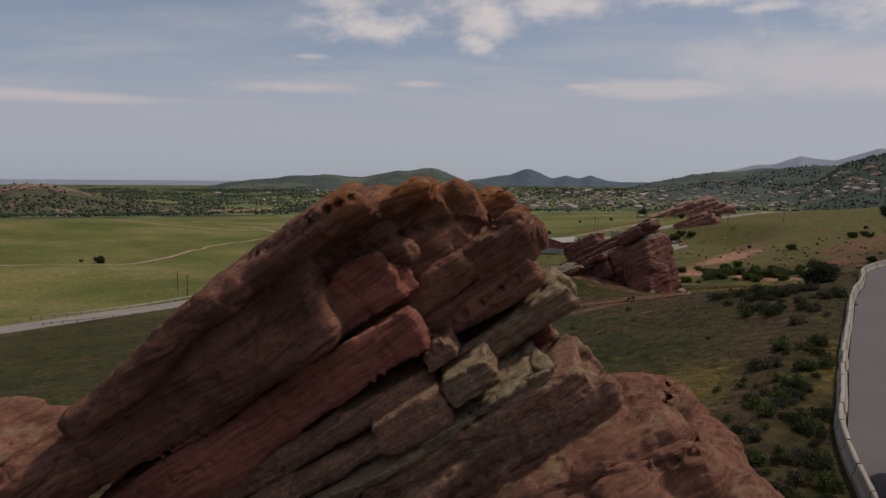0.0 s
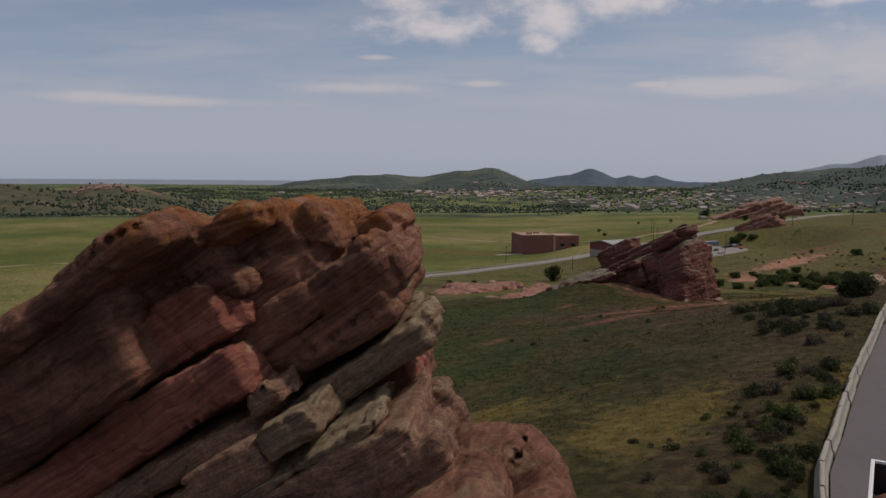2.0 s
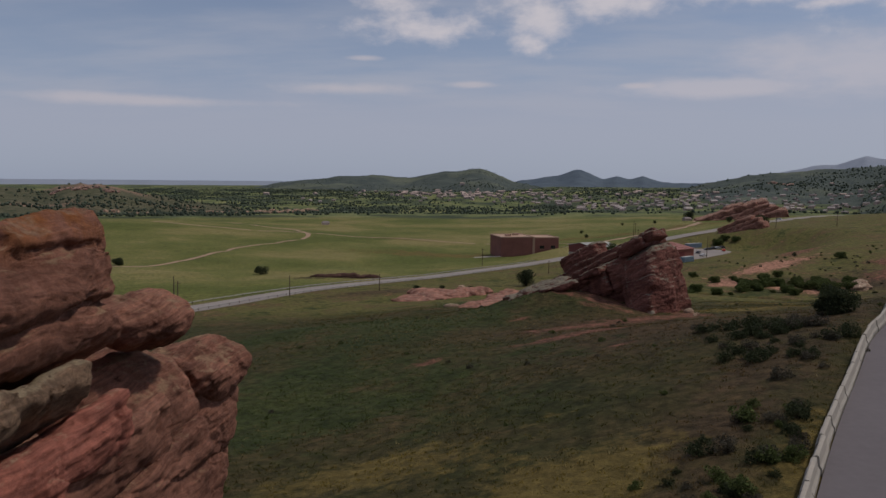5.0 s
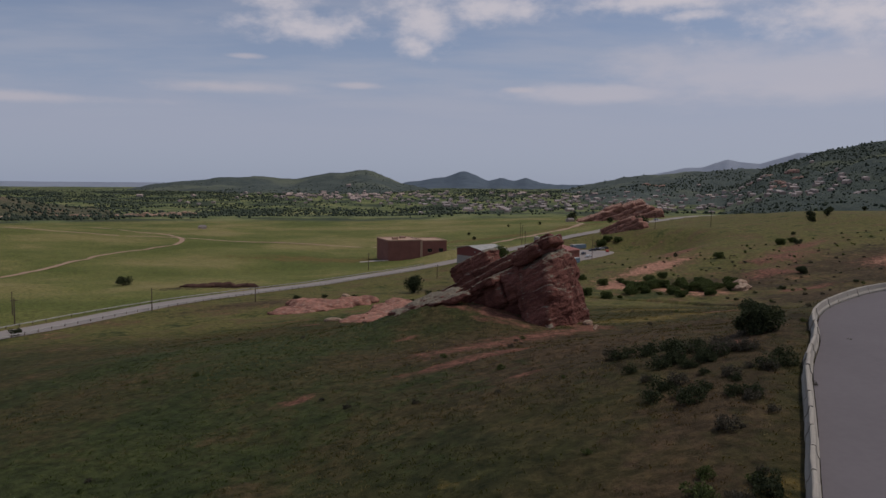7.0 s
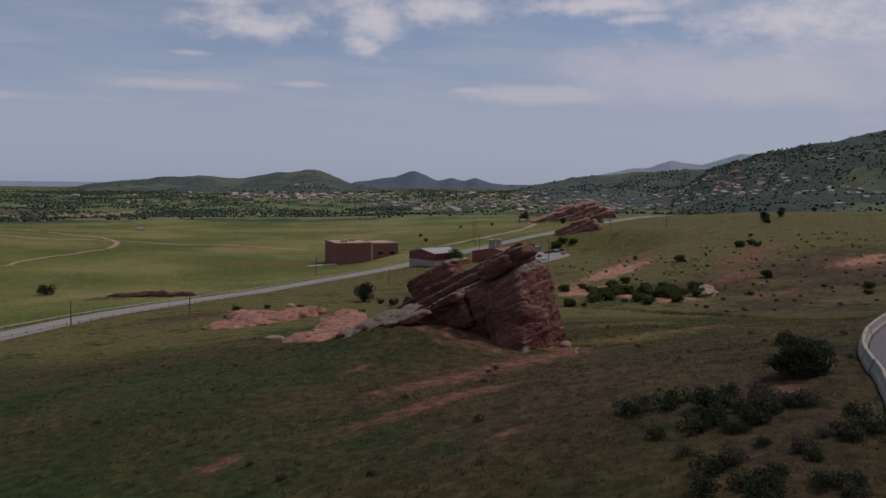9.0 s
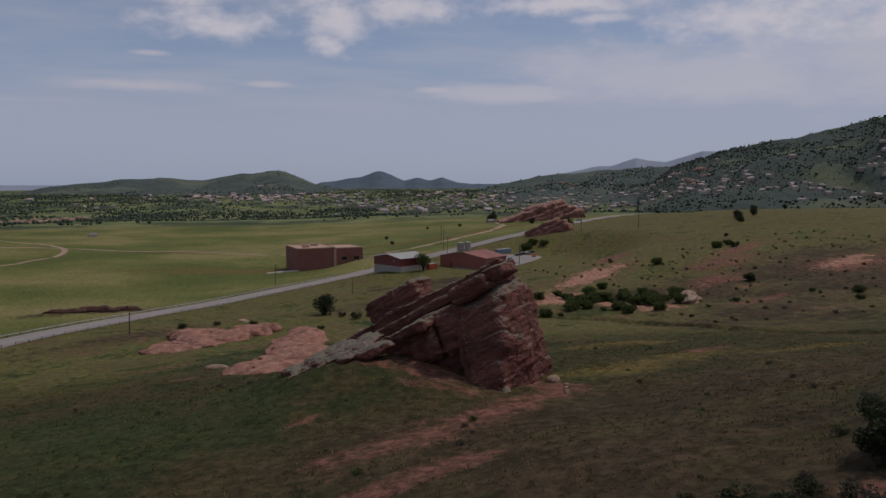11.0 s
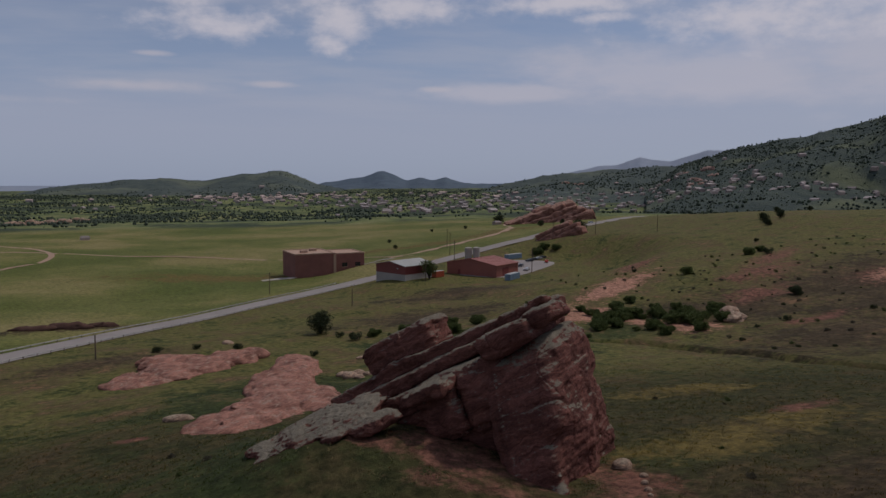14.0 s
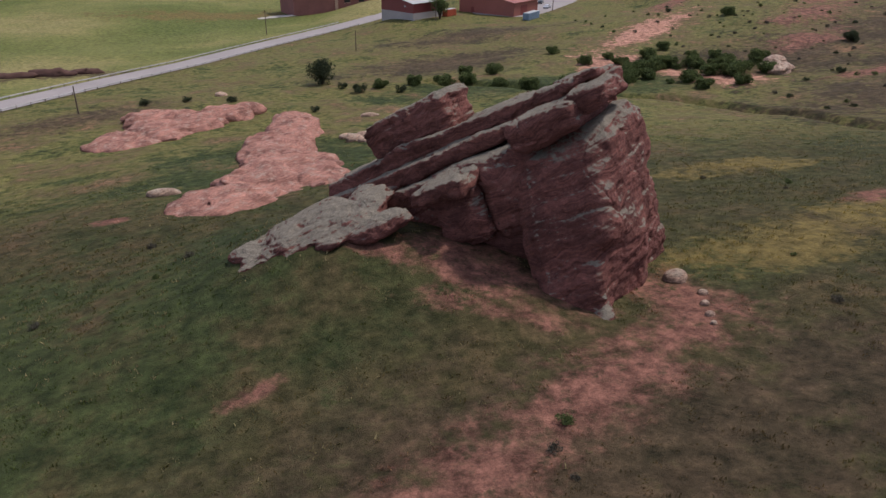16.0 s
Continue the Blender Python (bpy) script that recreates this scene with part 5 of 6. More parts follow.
# ---- dump truck ----
def dump_truck():
    way = Vector((-0.46, -0.888, -0.05))
    corner = Vector((24.5, 46.1, 0))
    road_z = 5.35
    m = Matrix.Translation((corner.x, corner.y, road_z + 0.06)) @ way.to_track_quat("Y", "Z").to_matrix().to_4x4()
    t = thing("dump_truck", m, "white dump truck carrying red gravel on the road", "truck")
    x0, x1 = -2.5, 0.0
    part("bed_floor", box(x0, 0, 1.25, x1, 5.2, 1.4, 0.02), STEEL, t)
    for a, b in ((x0, x0 + 0.1), (x1 - 0.1, x1)):
        w = part("bed_side", box(a, 0.1, 1.3, b, 5.2, 2.95, 0.02), DARK_PAINT, t)
        part("top_rail", box(a - 0.03, 0.05, 2.92, b + 0.03, 5.25, 3.04, 0.02), WHITE, w, "white top rail")
    g = part("tailgate", box(x0, 0, 1.3, x1, 0.1, 2.9, 0.02), DARK_PAINT, t)
    part("top_rail", box(x0 - 0.02, -0.03, 2.9, x1 + 0.02, 0.13, 3.03, 0.02), WHITE, g)
    part("headboard", box(x0, 5.1, 1.3, x1, 5.25, 3.2, 0.02), DARK_PAINT, t)
    bm = bmesh.new()
    n = 14
    grid = [[bm.verts.new((x0 + 0.12 + 2.26 * i / n, 0.6 + 4.4 * j / n, 1.45 + 1.15 * math.sin(3.14 * i / n) ** 0.5 * math.sin(3.14 * j / n) ** 0.6 + 0.08 * noise.noise((i * 0.8, j * 0.8, 2)))) for j in range(n + 1)] for i in range(n + 1)]
    for i in range(n):
        for j in range(n):
            bm.faces.new((grid[i][j], grid[i + 1][j], grid[i + 1][j + 1], grid[i][j + 1]))
    part("load", bm, GRAVEL, t, "heap of reddish gravel", True)
    part("chassis", box(x0 + 0.6, 0.2, 0.75, x1 - 0.6, 8.3, 1.2, 0.03), BLACK, t)
    cab = part("cab", box(x0 + 0.05, 5.5, 0.8, x1 - 0.05, 7.2, 2.75, 0.15), WHITE, t, "white cab")
    part("hood", box(x0 + 0.35, 7.15, 0.8, x1 - 0.35, 8.6, 1.8, 0.15), WHITE, t)
    part("windscreen", box(x0 + 0.3, 7.17, 1.85, x1 - 0.3, 7.24, 2.55, 0.02), DARK_GLASS, cab)
    for x in (x0 + 0.03, x1 - 0.03):
        part("side_window", box(x - 0.04, 5.8, 1.85, x + 0.04, 6.9, 2.5), DARK_GLASS, cab)
        mir = part("mirror", box(x - 0.3 if x < -1 else x + 0.12, 7.2, 1.8, x - 0.12 if x < -1 else x + 0.3, 7.26, 2.3, 0.02), BLACK, t)
    for y, both in ((7.9, False), (2.6, True), (1.3, True)):
        for x in (x0 + 0.2, x1 - 0.2):
            w = part("wheel", rod((x - 0.2, y, 0.52), (x + 0.2, y, 0.52), 0.52, 0.52, 18), BLACK, t)
            part("rim", rod((x - 0.22, y, 0.52), (x + 0.22, y, 0.52), 0.28, 0.28, 12), STEEL, w)


dump_truck()



# ---- yard and tracks ----
def draped(name, centre, rx, ry, turn, up, material, label):
    """A paved patch laid on the ground."""
    n, rings = 40, 7
    c, s = math.cos(radians(turn)), math.sin(radians(turn))
    xs, ys = [], []
    for k in range(rings):
        for i in range(n):
            a = 2 * math.pi * i / n
            e = (abs(math.cos(a)) ** 4 + abs(math.sin(a)) ** 4) ** -0.25 * k / (rings - 1)
            px, py = rx * math.cos(a) * e, ry * math.sin(a) * e
            xs.append(centre[0] + c * px - s * py)
            ys.append(centre[1] + s * px + c * py)
    zs = ground_height(np.array(xs), np.array(ys)) + up
    f = [(k * n + i, k * n + (i + 1) % n, (k + 1) * n + (i + 1) % n, (k + 1) * n + i) for k in range(rings - 1) for i in range(n)]
    ob = new(name, solid(name, list(zip(xs, ys, zs)), [q[::-1] for q in f], material, True))
    return tagged(ob, label, "pavement", kind="structure")


draped("pavement_yard", (121, 420), 15, 36, -38, 0.10, ASPHALT_OLD, "dusty grey asphalt yard by the sheds")
draped("pavement_apron", (64, 484), 7, 22, -30, 0.12, ASPHALT_OLD, "grey asphalt drive beside the brick building")
draped("pavement_walk", (14, 455), 9, 4, 20, 0.25, CONCRETE, "pale concrete apron by the brick building")


def track(points, width, name, material, label):
    line = fine_line(np.array(points, float), 5.0)
    ribbon(name, line, ground_height(line[:, 0], line[:, 1]), -width / 2, width / 2, material, label, 0.14)


track([(-250, 290), (-185, 327), (-160, 352), (-144, 378), (-142, 440), (-141, 468), (-121, 552), (-150, 620), (-232, 690)], 3.4, "road_track", DIRT, "pale dirt track winding over the meadow")
track([(-260, 600), (-82, 585), (2, 560), (56, 528), (88, 500)], 3.6, "road_lane", DIRT, "pale dirt lane across the meadow")
track([(76, 505), (140, 560), (190, 640), (215, 760)], 5.0, "road_bare", DIRT, "strip of bare tan earth beside the road")

for cx, cy, ct, paint, lab in ((139, 444, 20, DARK_PAINT, "dark parked car in the gravel yard"), (143, 449, 25, DARK_PAINT, "dark parked car in the gravel yard"), (147, 453, 18, SILVER, "silver parked car in the gravel yard"),
                               (151, 458, 24, DARK_PAINT, "dark parked car in the gravel yard"), (146, 438, 70, RED_PAINT, "bright red parked car in the yard"), (128, 424, 60, DARK_PAINT, "black parked car beside the shed"),
                               (126, 409, 50, SILVER, "grey parked car by the container"), (231, 581, -48, SILVER, "white car on the valley road")):
    car(cx, cy, ct, paint, lab)


# ---- low slabs, boulders and far rocks ----
def ground_rock(name, label, blobs, material, cell, dip=12, turn=-30, rough=1.0, layer=0.08):
    pts = np.array([(x, y, gz(x, y) + z, rx, ry, rz) for x, y, z, rx, ry, rz in blobs])
    lo = (pts[:, :3] - pts[:, 3:]).min(0) - 1
    hi = (pts[:, :3] + pts[:, 3:]).max(0) + 1
    return outcrop(name, pts[0, :3], dip, turn, [], lo, hi, cell, material, label, rough, [tuple(p) for p in pts], layer, layer_name="rock_dome")


ground_rock("pink_rock_slab", "low smooth pink sandstone slab in the grass", [(13.5, 183, 0.0, 6, 5.5, 1.3), (18, 190, 0.0, 6.5, 7, 1.5), (20.5, 199, 0.0, 7, 8, 1.6), (18.5, 211, 0.1, 5.5, 11, 1.7), (21, 228, 0.2, 4.6, 11, 2.1), (24.5, 190, 0.1, 4, 5, 1.2)], ROCK_PINK, 0.3, layer=0.1, rough=0.5)
ground_rock("pink_rock_slab", "low pink sandstone outcrop with pale ledges", [(-7.5, 231, 0.0, 6, 6, 1.2), (-2, 237, 0.1, 7, 7, 1.5), (3, 242, 0.2, 6, 7, 1.5), (8, 247, 0.4, 6, 5, 1.7), (-4, 248, 0.3, 7, 6, 1.7), (12, 249, 0.5, 3.5, 3, 1.8)], ROCK_PINK, 0.3, layer=0.1, rough=0.5)
for sx, sy, a, b_, h in ((5.9, 191.5, 2.0, 0.9, 0.7), (30.3, 217, 1.4, 1.0, 0.9), (32, 219, 1.2, 1.1, 0.8), (29.4, 219.5, 1.5, 0.9, 0.7), (31.6, 215, 1.0, 0.8, 0.6), (33.3, 216.8, 0.9, 0.7, 0.6), (34.5, 238, 1.8, 0.8, 0.6), (47.6, 147.2, 0.9, 0.8, 0.7), (47.0, 141.5, 0.4, 0.35, 0.3), (47.5, 143.0, 0.35, 0.3, 0.3), (48.2, 144.5, 0.45, 0.4, 0.3), (46.5, 140.2, 0.3, 0.3, 0.25), (27.6, 163.0, 0.7, 0.6, 0.5), (5, 272, 1.4, 1.2, 0.8)):
    ground_rock("boulder", "weathered tan boulder lying in the grass", [(sx, sy, 0.1 * h, a, b_, h)], ROCK_TAN, 0.09 if a < 1 else 0.16, rough=0.4, layer=0.03)
ground_rock("boulder", "large pale tan boulder on the far slope", [(128.5, 254, 0.6, 2.6, 4.2, 1.7), (131, 258.5, 0.8, 2.2, 3.2, 1.9), (126.5, 250.5, 0.3, 1.8, 2.2, 1.1)], ROCK_TAN, 0.25, layer=0.2, rough=1.2)

EARTH = plain("dark_red_earth", (0.085, 0.046, 0.034), 0.95, 0, 1.5, 0.35, 0.6)
ground_rock("earth_bank", "dark red-brown cut earth bank beyond the road", [(-52, 315, 0.1, 6, 1.6, 1.5), (-43, 318, 0.1, 7, 1.7, 1.9), (-35, 321, 0.1, 5, 1.5, 1.4)], EARTH, 0.4, layer=0.15, rough=0.8)

FAR_FRONT = [(-2, 1.5, -22, 0, 1, 12, 0.6), (-5, -1.5, -24, 4, -1, 14, 0.8), (-9, -4.5, -22, 5.5, -2, 15, 0.9), (-24, -4, -20, 4.5, -2, 16, 1.2)]
outcrop("rust_rock_ridge", (178, 488, -0.5), 24, -30, FAR_FRONT, (140, 460, -22), (205, 530, 12), 0.7, ROCK_FAR, "rust-red layered rock ridge beside the road", 1.6, layer=0.25, pits=0.3)
FAR_BACK = [(-3, 3.5, -62, -6, 5, 40, 0.8), (-8, -1.5, -66, 3, 1, 42, 0.8), (-13, -5.5, -62, 9, -2, 44, 1.0), (-20, -10, -56, 14, -6, 46, 1.2), (-3, 5.5, -34, -16, 12, 40, 1.0), (-3, 2.6, -16, 3, 10, 38, 0.8), (-40, -4, -60, 5, 0, 46, 2.0), (-40, -9, -56, 12, -5, 46, 2.0)]
outcrop("rust_rock_ridge", (262, 692, 3.5), 20, -14, FAR_BACK, (170, 640, -30), (320, 780, 24), 1.5, ROCK_FAR, "large rust-red tilted rock ridge in the valley", 2.8, layer=0.7, pits=0.9)


# ---- plants ----
def leaves(clusters, count, size, seed, flat=0.0):
    """Small leaf quads strewn through ball-shaped clusters (x, y, z, radius)."""
    r = np.random.RandomState(seed)
    c = np.array(clusters, float)
    w = c[:, 3] ** 2
    pick = r.choice(len(c), count, p=w / w.sum())
    d = r.normal(size=(count, 3))
    d /= np.linalg.norm(d, axis=1)[:, None]
    rad = c[pick, 3] * r.uniform(0.55, 1.08, count)
    p = c[pick, :3] + d * rad[:, None] * (1, 1, 0.85)
    p[:, 2] = np.maximum(p[:, 2], 0.04)
    a = r.normal(size=(count, 3))
    a /= np.linalg.norm(a, axis=1)[:, None]
    b = np.cross(a, r.normal(size=(count, 3)))
    b /= np.linalg.norm(b, axis=1)[:, None]
    s = size * r.uniform(0.6, 1.4, count)[:, None]
    v = np.stack([p - a * s, p + b * s * 0.6, p + a * s, p - b * s * 0.6], 1).reshape(-1, 3)
    f = np.arange(count * 4).reshape(-1, 4)
    return v.tolist(), f.tolist()


CROSS = ((1, 0, 0), (0, 1, 0), (-1, 0, 0), (0, -1, 0))


def shrub_thing(name, seed, width, height, material, count, label, category, trunk=0.0, size=0.09):
    """A shrub or small tree: stems that fork from the base and a ragged crown."""
    r = random.Random(seed)
    ob = thing(name, Matrix.Identity(4), label, category)
    cl = []
    bm = bmesh.new()
    n = 7 + int(width * 2)
    t = max(0.02, height * 0.02)
    root = [bm.verts.new(Vector(c) * (height * 0.03 if trunk else 1.5 * t) - Vector((0, 0, 0.15))) for c in CROSS]
    for i in range(n):
        a, d = 2 * math.pi * i / n + r.uniform(-0.4, 0.4), width * r.uniform(0.05, 0.42)
        z = trunk + (height - trunk) * r.uniform(0.12, 0.78)
        q = (d * math.cos(a), d * math.sin(a), z)
        cl.append((*q, (height - trunk) * r.uniform(0.16, 0.3) + width * 0.06))
        mid = Vector((q[0] * 0.35, q[1] * 0.35, z * 0.5))
        ring = [bm.verts.new(mid + Vector(c) * t) for c in CROSS]
        end = bm.verts.new(q)
        for j in range(4):
            bm.faces.new((root[j], root[(j + 1) % 4], ring[(j + 1) % 4], ring[j]))
            bm.faces.new((ring[j], ring[(j + 1) % 4], end))
    if trunk:
        ring = [bm.verts.new(Vector(c) * height * 0.018 + Vector((0, 0, trunk + height * 0.3))) for c in CROSS]
        for j in range(4):
            bm.faces.new((root[j], root[(j + 1) % 4], ring[(j + 1) % 4], ring[j]))
        bm.faces.new(ring)
    part("stem", bm, BARK, ob)
    v, f = leaves(cl, count, size, seed)
    part("crown", solid("crown", v, f, material), material, ob)
    return ob


def plant(source, x, y, turn, scale):
    m = pose(x, y, gz(x, y) - 0.05, 0, 0, turn)
    ob = copy_thing(source, m)
    ob.scale = (scale, scale, scale)
    return ob


def first(source, x, y, turn=0, scale=1.0):
    source.matrix_world = pose(x, y, gz(x, y) - 0.05, 0, 0, turn)
    source.scale = (scale, scale, scale)
    return source


rnd = random.Random(11)
JUNIPER = first(shrub_thing("juniper", 1, 4.6, 2.9, LEAF_DARK, 5200, "dark green spreading juniper bush on the slope", "bush", 0, 0.12), 49.4, 101.2)
BUSH = first(shrub_thing("dark_bush", 2, 2.4, 1.6, LEAF_DARK, 1500, "small dark green bush on the slope", "bush", 0, 0.09), 40.2, 97.4)
TREE = first(shrub_thing("round_tree", 3, 5.2, 6.2, LEAF_DARK, 3600, "dark round juniper tree near the road", "tree", 0.3, 0.2), 27.5, 280)
SHRUB = first(shrub_thing("green_shrub", 4, 5.0, 2.4, LEAF_GREEN, 4200, "leafy bright green shrub in the hollow", "bush", 0, 0.15), 97.7, 263.5)
SAGE = first(shrub_thing("sagebrush", 5, 1.8, 0.9, LEAF_SAGE, 700, "grey-brown sagebrush on the dry slope", "bush", 0, 0.07), 35, 78)
BROAD = first(shrub_thing("leafy_tree", 6, 6.0, 8.5, LEAF_GREEN, 2600, "leafy green tree beside the barn", "tree", 2.4, 0.22), 76.5, 389)
SCRUB = first(shrub_thing("scrub_bush", 7, 1.9, 1.2, LEAF_GREEN, 800, "low dark green scrub below the road", "bush", 0, 0.08), 30, 70)
HEATH = first(shrub_thing("dry_brush", 8, 2.0, 1.0, LEAF_DARK, 700, "dark brown-green dry brush below the road", "bush", 0, 0.075), 26, 66)
for x, y, s in ((157.9, 268, 0.9), (-164.5, 362, 1.3), (210, 361, 0.5), (246, 403, 1.0)):
    plant(JUNIPER, x, y, rnd.uniform(0, 360), s)
for x, y, s in ((-2.3, 248.6, 1.2), (-1.2, 265, 0.8), (35, 265, 1.4), (-10, 266, 1.0), (32, 272, 1.0), (-67, 209, 1.2), (194, 331, 1.6), (-174, 362.5, 1.0), (8, 262, 0.9), (60, 236, 0.7), (25, 246, 0.8), (136, 243, 0.9), (157.6, 240.6, 0.7), (158, 224, 1.0), (44, 262, 1.1), (140, 330, 0.8), (-86.8, 338, 2.6)):
    plant(BUSH, x, y, rnd.uniform(0, 360), s)
for x, y, s in ((209, 742, 1.5), (189, 501, 1.3), (214, 640, 0.8), (232, 640, 0.7), (89.9, 620, 0.45), (140, 715, 0.4), (168, 706, 0.5), (252, 415, 0.8), (264, 418, 0.7), (300, 470, 0.6), (330, 480, 0.5), (30, 560, 0.5), (86, 560, 0.45)):
    plant(TREE, x, y, rnd.uniform(0, 360), s)
for k in range(46):
    x, y = rnd.gauss(107, 11), rnd.gauss(263, 9)
    plant(SHRUB, x, y, rnd.uniform(0, 360), rnd.uniform(0.4, 1.15))
for x, y, s in ((76, 252, 1.1), (80, 256, 1.0), (72, 258, 1.1), (84, 250, 0.9), (66, 262, 1.0), (60, 268, 1.0), (55, 270, 1.1), (68, 275, 1.0), (62, 278, 0.9), (48, 268, 0.9), (40, 268, 0.8), (150, 312, 1.0), (188, 334, 1.1), (196, 338, 0.9), (165, 232, 0.8), (172, 228, 0.8), (105, 415, 1.2), (152, 470, 1.6), (158, 476, 1.5), (163, 470, 1.3)):
    plant(SHRUB, x, y, rnd.uniform(0, 360), s)
for k in range(380):
    i = rnd.uniform(8, len(EDGE) - 37)
    b_ = EDGE[int(i) + 1] - EDGE[int(i)]
    a = EDGE[int(i)] + b_ * (i - int(i))
    nx, ny = -b_[1], b_[0]
    ln = math.hypot(nx, ny)
    off = 1.3 + abs(rnd.gauss(0, 3.6))
    plant(rnd.choice((SAGE, HEATH, SCRUB)), a[0] + nx / ln * off, a[1] + ny / ln * off, rnd.uniform(0, 360), rnd.uniform(0.35, 0.95) * (1.0 if off < 6 else 0.6))
for k in range(70):
    x, y = rnd.gauss(41, 4.5), rnd.gauss(90, 8)
    if float(nearest_on(EDGE, np.array([x]), np.array([y]))[0][0]) < -1.5:
        plant(rnd.choice((SAGE, HEATH, HEATH)), x, y, rnd.uniform(0, 360), rnd.uniform(0.5, 1.2))
for k in range(200):
    x, y = rnd.uniform(110, 240), rnd.uniform(205, 345)
    plant(rnd.choice((SAGE, HEATH, SCRUB)), x, y, rnd.uniform(0, 360), rnd.uniform(0.4, 0.9))
for k in range(60):
    x, y = rnd.uniform(-15, 75), rnd.uniform(70, 175)
    if not (18 < x < 48 and 136 < y < 172):
        plant(rnd.choice((SAGE, SCRUB)), x, y, rnd.uniform(0, 360), rnd.uniform(0.25, 0.55))


def grass(name, x0, y0, x1, y1, count, height, material, seed, label, keep):
    """Tufts of bent blades, three-cornered, strewn over a stretch of ground."""
    r = np.random.RandomState(seed)
    x, y = r.uniform(x0, x1, count), r.uniform(y0, y1, count)
    ok = keep(x, y, r.rand(count))
    x, y = x[ok], y[ok]
    z = ground_height(x, y)
    n = len(x)
    blades = 6
    bx = np.repeat(x, blades) + r.normal(0, 0.16, n * blades)
    by = np.repeat(y, blades) + r.normal(0, 0.16, n * blades)
    bz = np.repeat(z, blades) - 0.03
    h = height * r.uniform(0.4, 1.2, n * blades) * np.repeat(r.uniform(0.6, 1.3, n), blades)
    a = r.uniform(0, 6.28, n * blades)
    w = 0.05 * r.uniform(0.7, 1.5, n * blades)
    lx, ly = r.normal(0, 0.35, n * blades) * h, r.normal(0, 0.35, n * blades) * h
    v = np.stack([np.stack([bx - w * np.cos(a), by - w * np.sin(a), bz], -1), np.stack([bx + w * np.cos(a), by + w * np.sin(a), bz], -1), np.stack([bx + lx, by + ly, bz + h], -1)], 1)
    me = bpy.data.meshes.new(name)
    me.vertices.add(v.shape[0] * 3)
    me.vertices.foreach_set("co", v.ravel())
    me.loops.add(v.shape[0] * 3)
    me.loops.foreach_set("vertex_index", np.arange(v.shape[0] * 3, dtype=np.int32))
    me.polygons.add(v.shape[0])
    me.polygons.foreach_set("loop_start", np.arange(0, v.shape[0] * 3, 3, dtype=np.int32))
    me.update(calc_edges=True)
    me.materials.append(material)
    tagged(new(name, me), label, "grass", kind="stuff")


def bare(x, y):
    out = np.zeros(x.shape, bool)
    for px, py, a, b_, turn in RED_EARTH:
        c, s = math.cos(radians(turn)), math.sin(radians(turn))
        u, w = c * (x - px) + s * (y - py), -s * (x - px) + c * (y - py)
        out |= (u / a) ** 2 + (w / b_) ** 2 < 0.8
    d, i = nearest_on(EDGE, x, y)
    out |= (d > -0.9) & (d < UPPER_W + 1)
    return out


def on_slope(x, y, p):
    patch = value_noise(x / 7, y / 7, 0 * x, 91)
    fade = smooth(y, 225, 170) * smooth(x, 118, 70) * smooth(x, -40, -15) * smooth(y, 52, 66)
    return (p < (0.55 + 0.5 * patch) * fade) & ~bare(x, y)


def dry_patch(x, y, p):
    patch = value_noise(x / 11, y / 11, 0 * x, 93) + 0.6 * value_noise(x / 3, y / 3, 0 * x, 94)
    fade = smooth(y, 225, 170) * smooth(x, 128, 80) * smooth(x, -40, -15)
    return (patch > 0.3) & (p < fade) & ~bare(x, y)


grass("grass", -40, 52, 118, 225, 60000, 0.16, BLADE, 1, "green meadow grass on the slope", on_slope)
grass("dry_grass", -40, 52, 128, 225, 15000, 0.22, STRAW_BLADE, 2, "dry straw-coloured grass on the slope", dry_patch)


# ---- houses and woods in the valley ----
def house(seed, w, d, h):
    ob = thing("house", Matrix.Identity(4), "small pale suburban house with a pitched roof", "house", "houses in the valley")
    part("wall", box(-w / 2, -d / 2, -3, w / 2, d / 2, h), HOUSE_WALL, ob)
    k, o, hip = h + d * 0.28, 0.6, 2 if seed % 2 else 0
    v = [(-w / 2 - o, -d / 2 - o, h - 0.15), (w / 2 + o, -d / 2 - o, h - 0.15), (w / 2 + o, d / 2 + o, h - 0.15), (-w / 2 - o, d / 2 + o, h - 0.15), (-w / 2 - o + hip, 0, k), (w / 2 + o - hip, 0, k)]
    part("roof", solid("roof", v, [(0, 1, 5, 4), (2, 3, 4, 5), (1, 2, 5), (3, 0, 4), (3, 2, 1, 0)], HOUSE_ROOF), HOUSE_ROOF, ob)
    return ob


kinds = [house(1, 15, 10, 5.5), house(2, 18, 11, 6.0), house(3, 13, 10, 6.5), house(4, 20, 12, 5.0)]
hr = random.Random(21)
spots_used = []
# streets as clusters: bearing, its spread, distance, its spread, houses
for b, db, r, dr, n in ((-4, 4, 2150, 110, 90), (1, 4, 2100, 120, 70), (5, 3, 1800, 90, 50), (11, 4, 1500, 100, 60), (14, 4, 1900, 160, 60), (20, 5, 1650, 160, 80), (26, 5, 1750, 150, 70), (33, 4, 1450, 80, 50), (40, 4, 1350, 60, 50), (-13, 3, 1950, 150, 10), (44, 3, 1500, 80, 20)):
    for k in range(n):
        hb, hd = radians(hr.gauss(b, db * 0.6)), hr.gauss(r, dr)
        x, y = 15 + hd * math.sin(hb), 60 + hd * math.cos(hb)
        if all((x - p) ** 2 + (y - q) ** 2 > 20**2 for p, q in spots_used):
            spots_used.append((x, y))
spots_used.sort(key=lambda p: math.hypot(p[0] - 20, p[1] - 60))
heights = far_ground([p[0] for p in spots_used], [p[1] for p in spots_used])
FAR_V, FAR_F, FAR_M = [], [], []
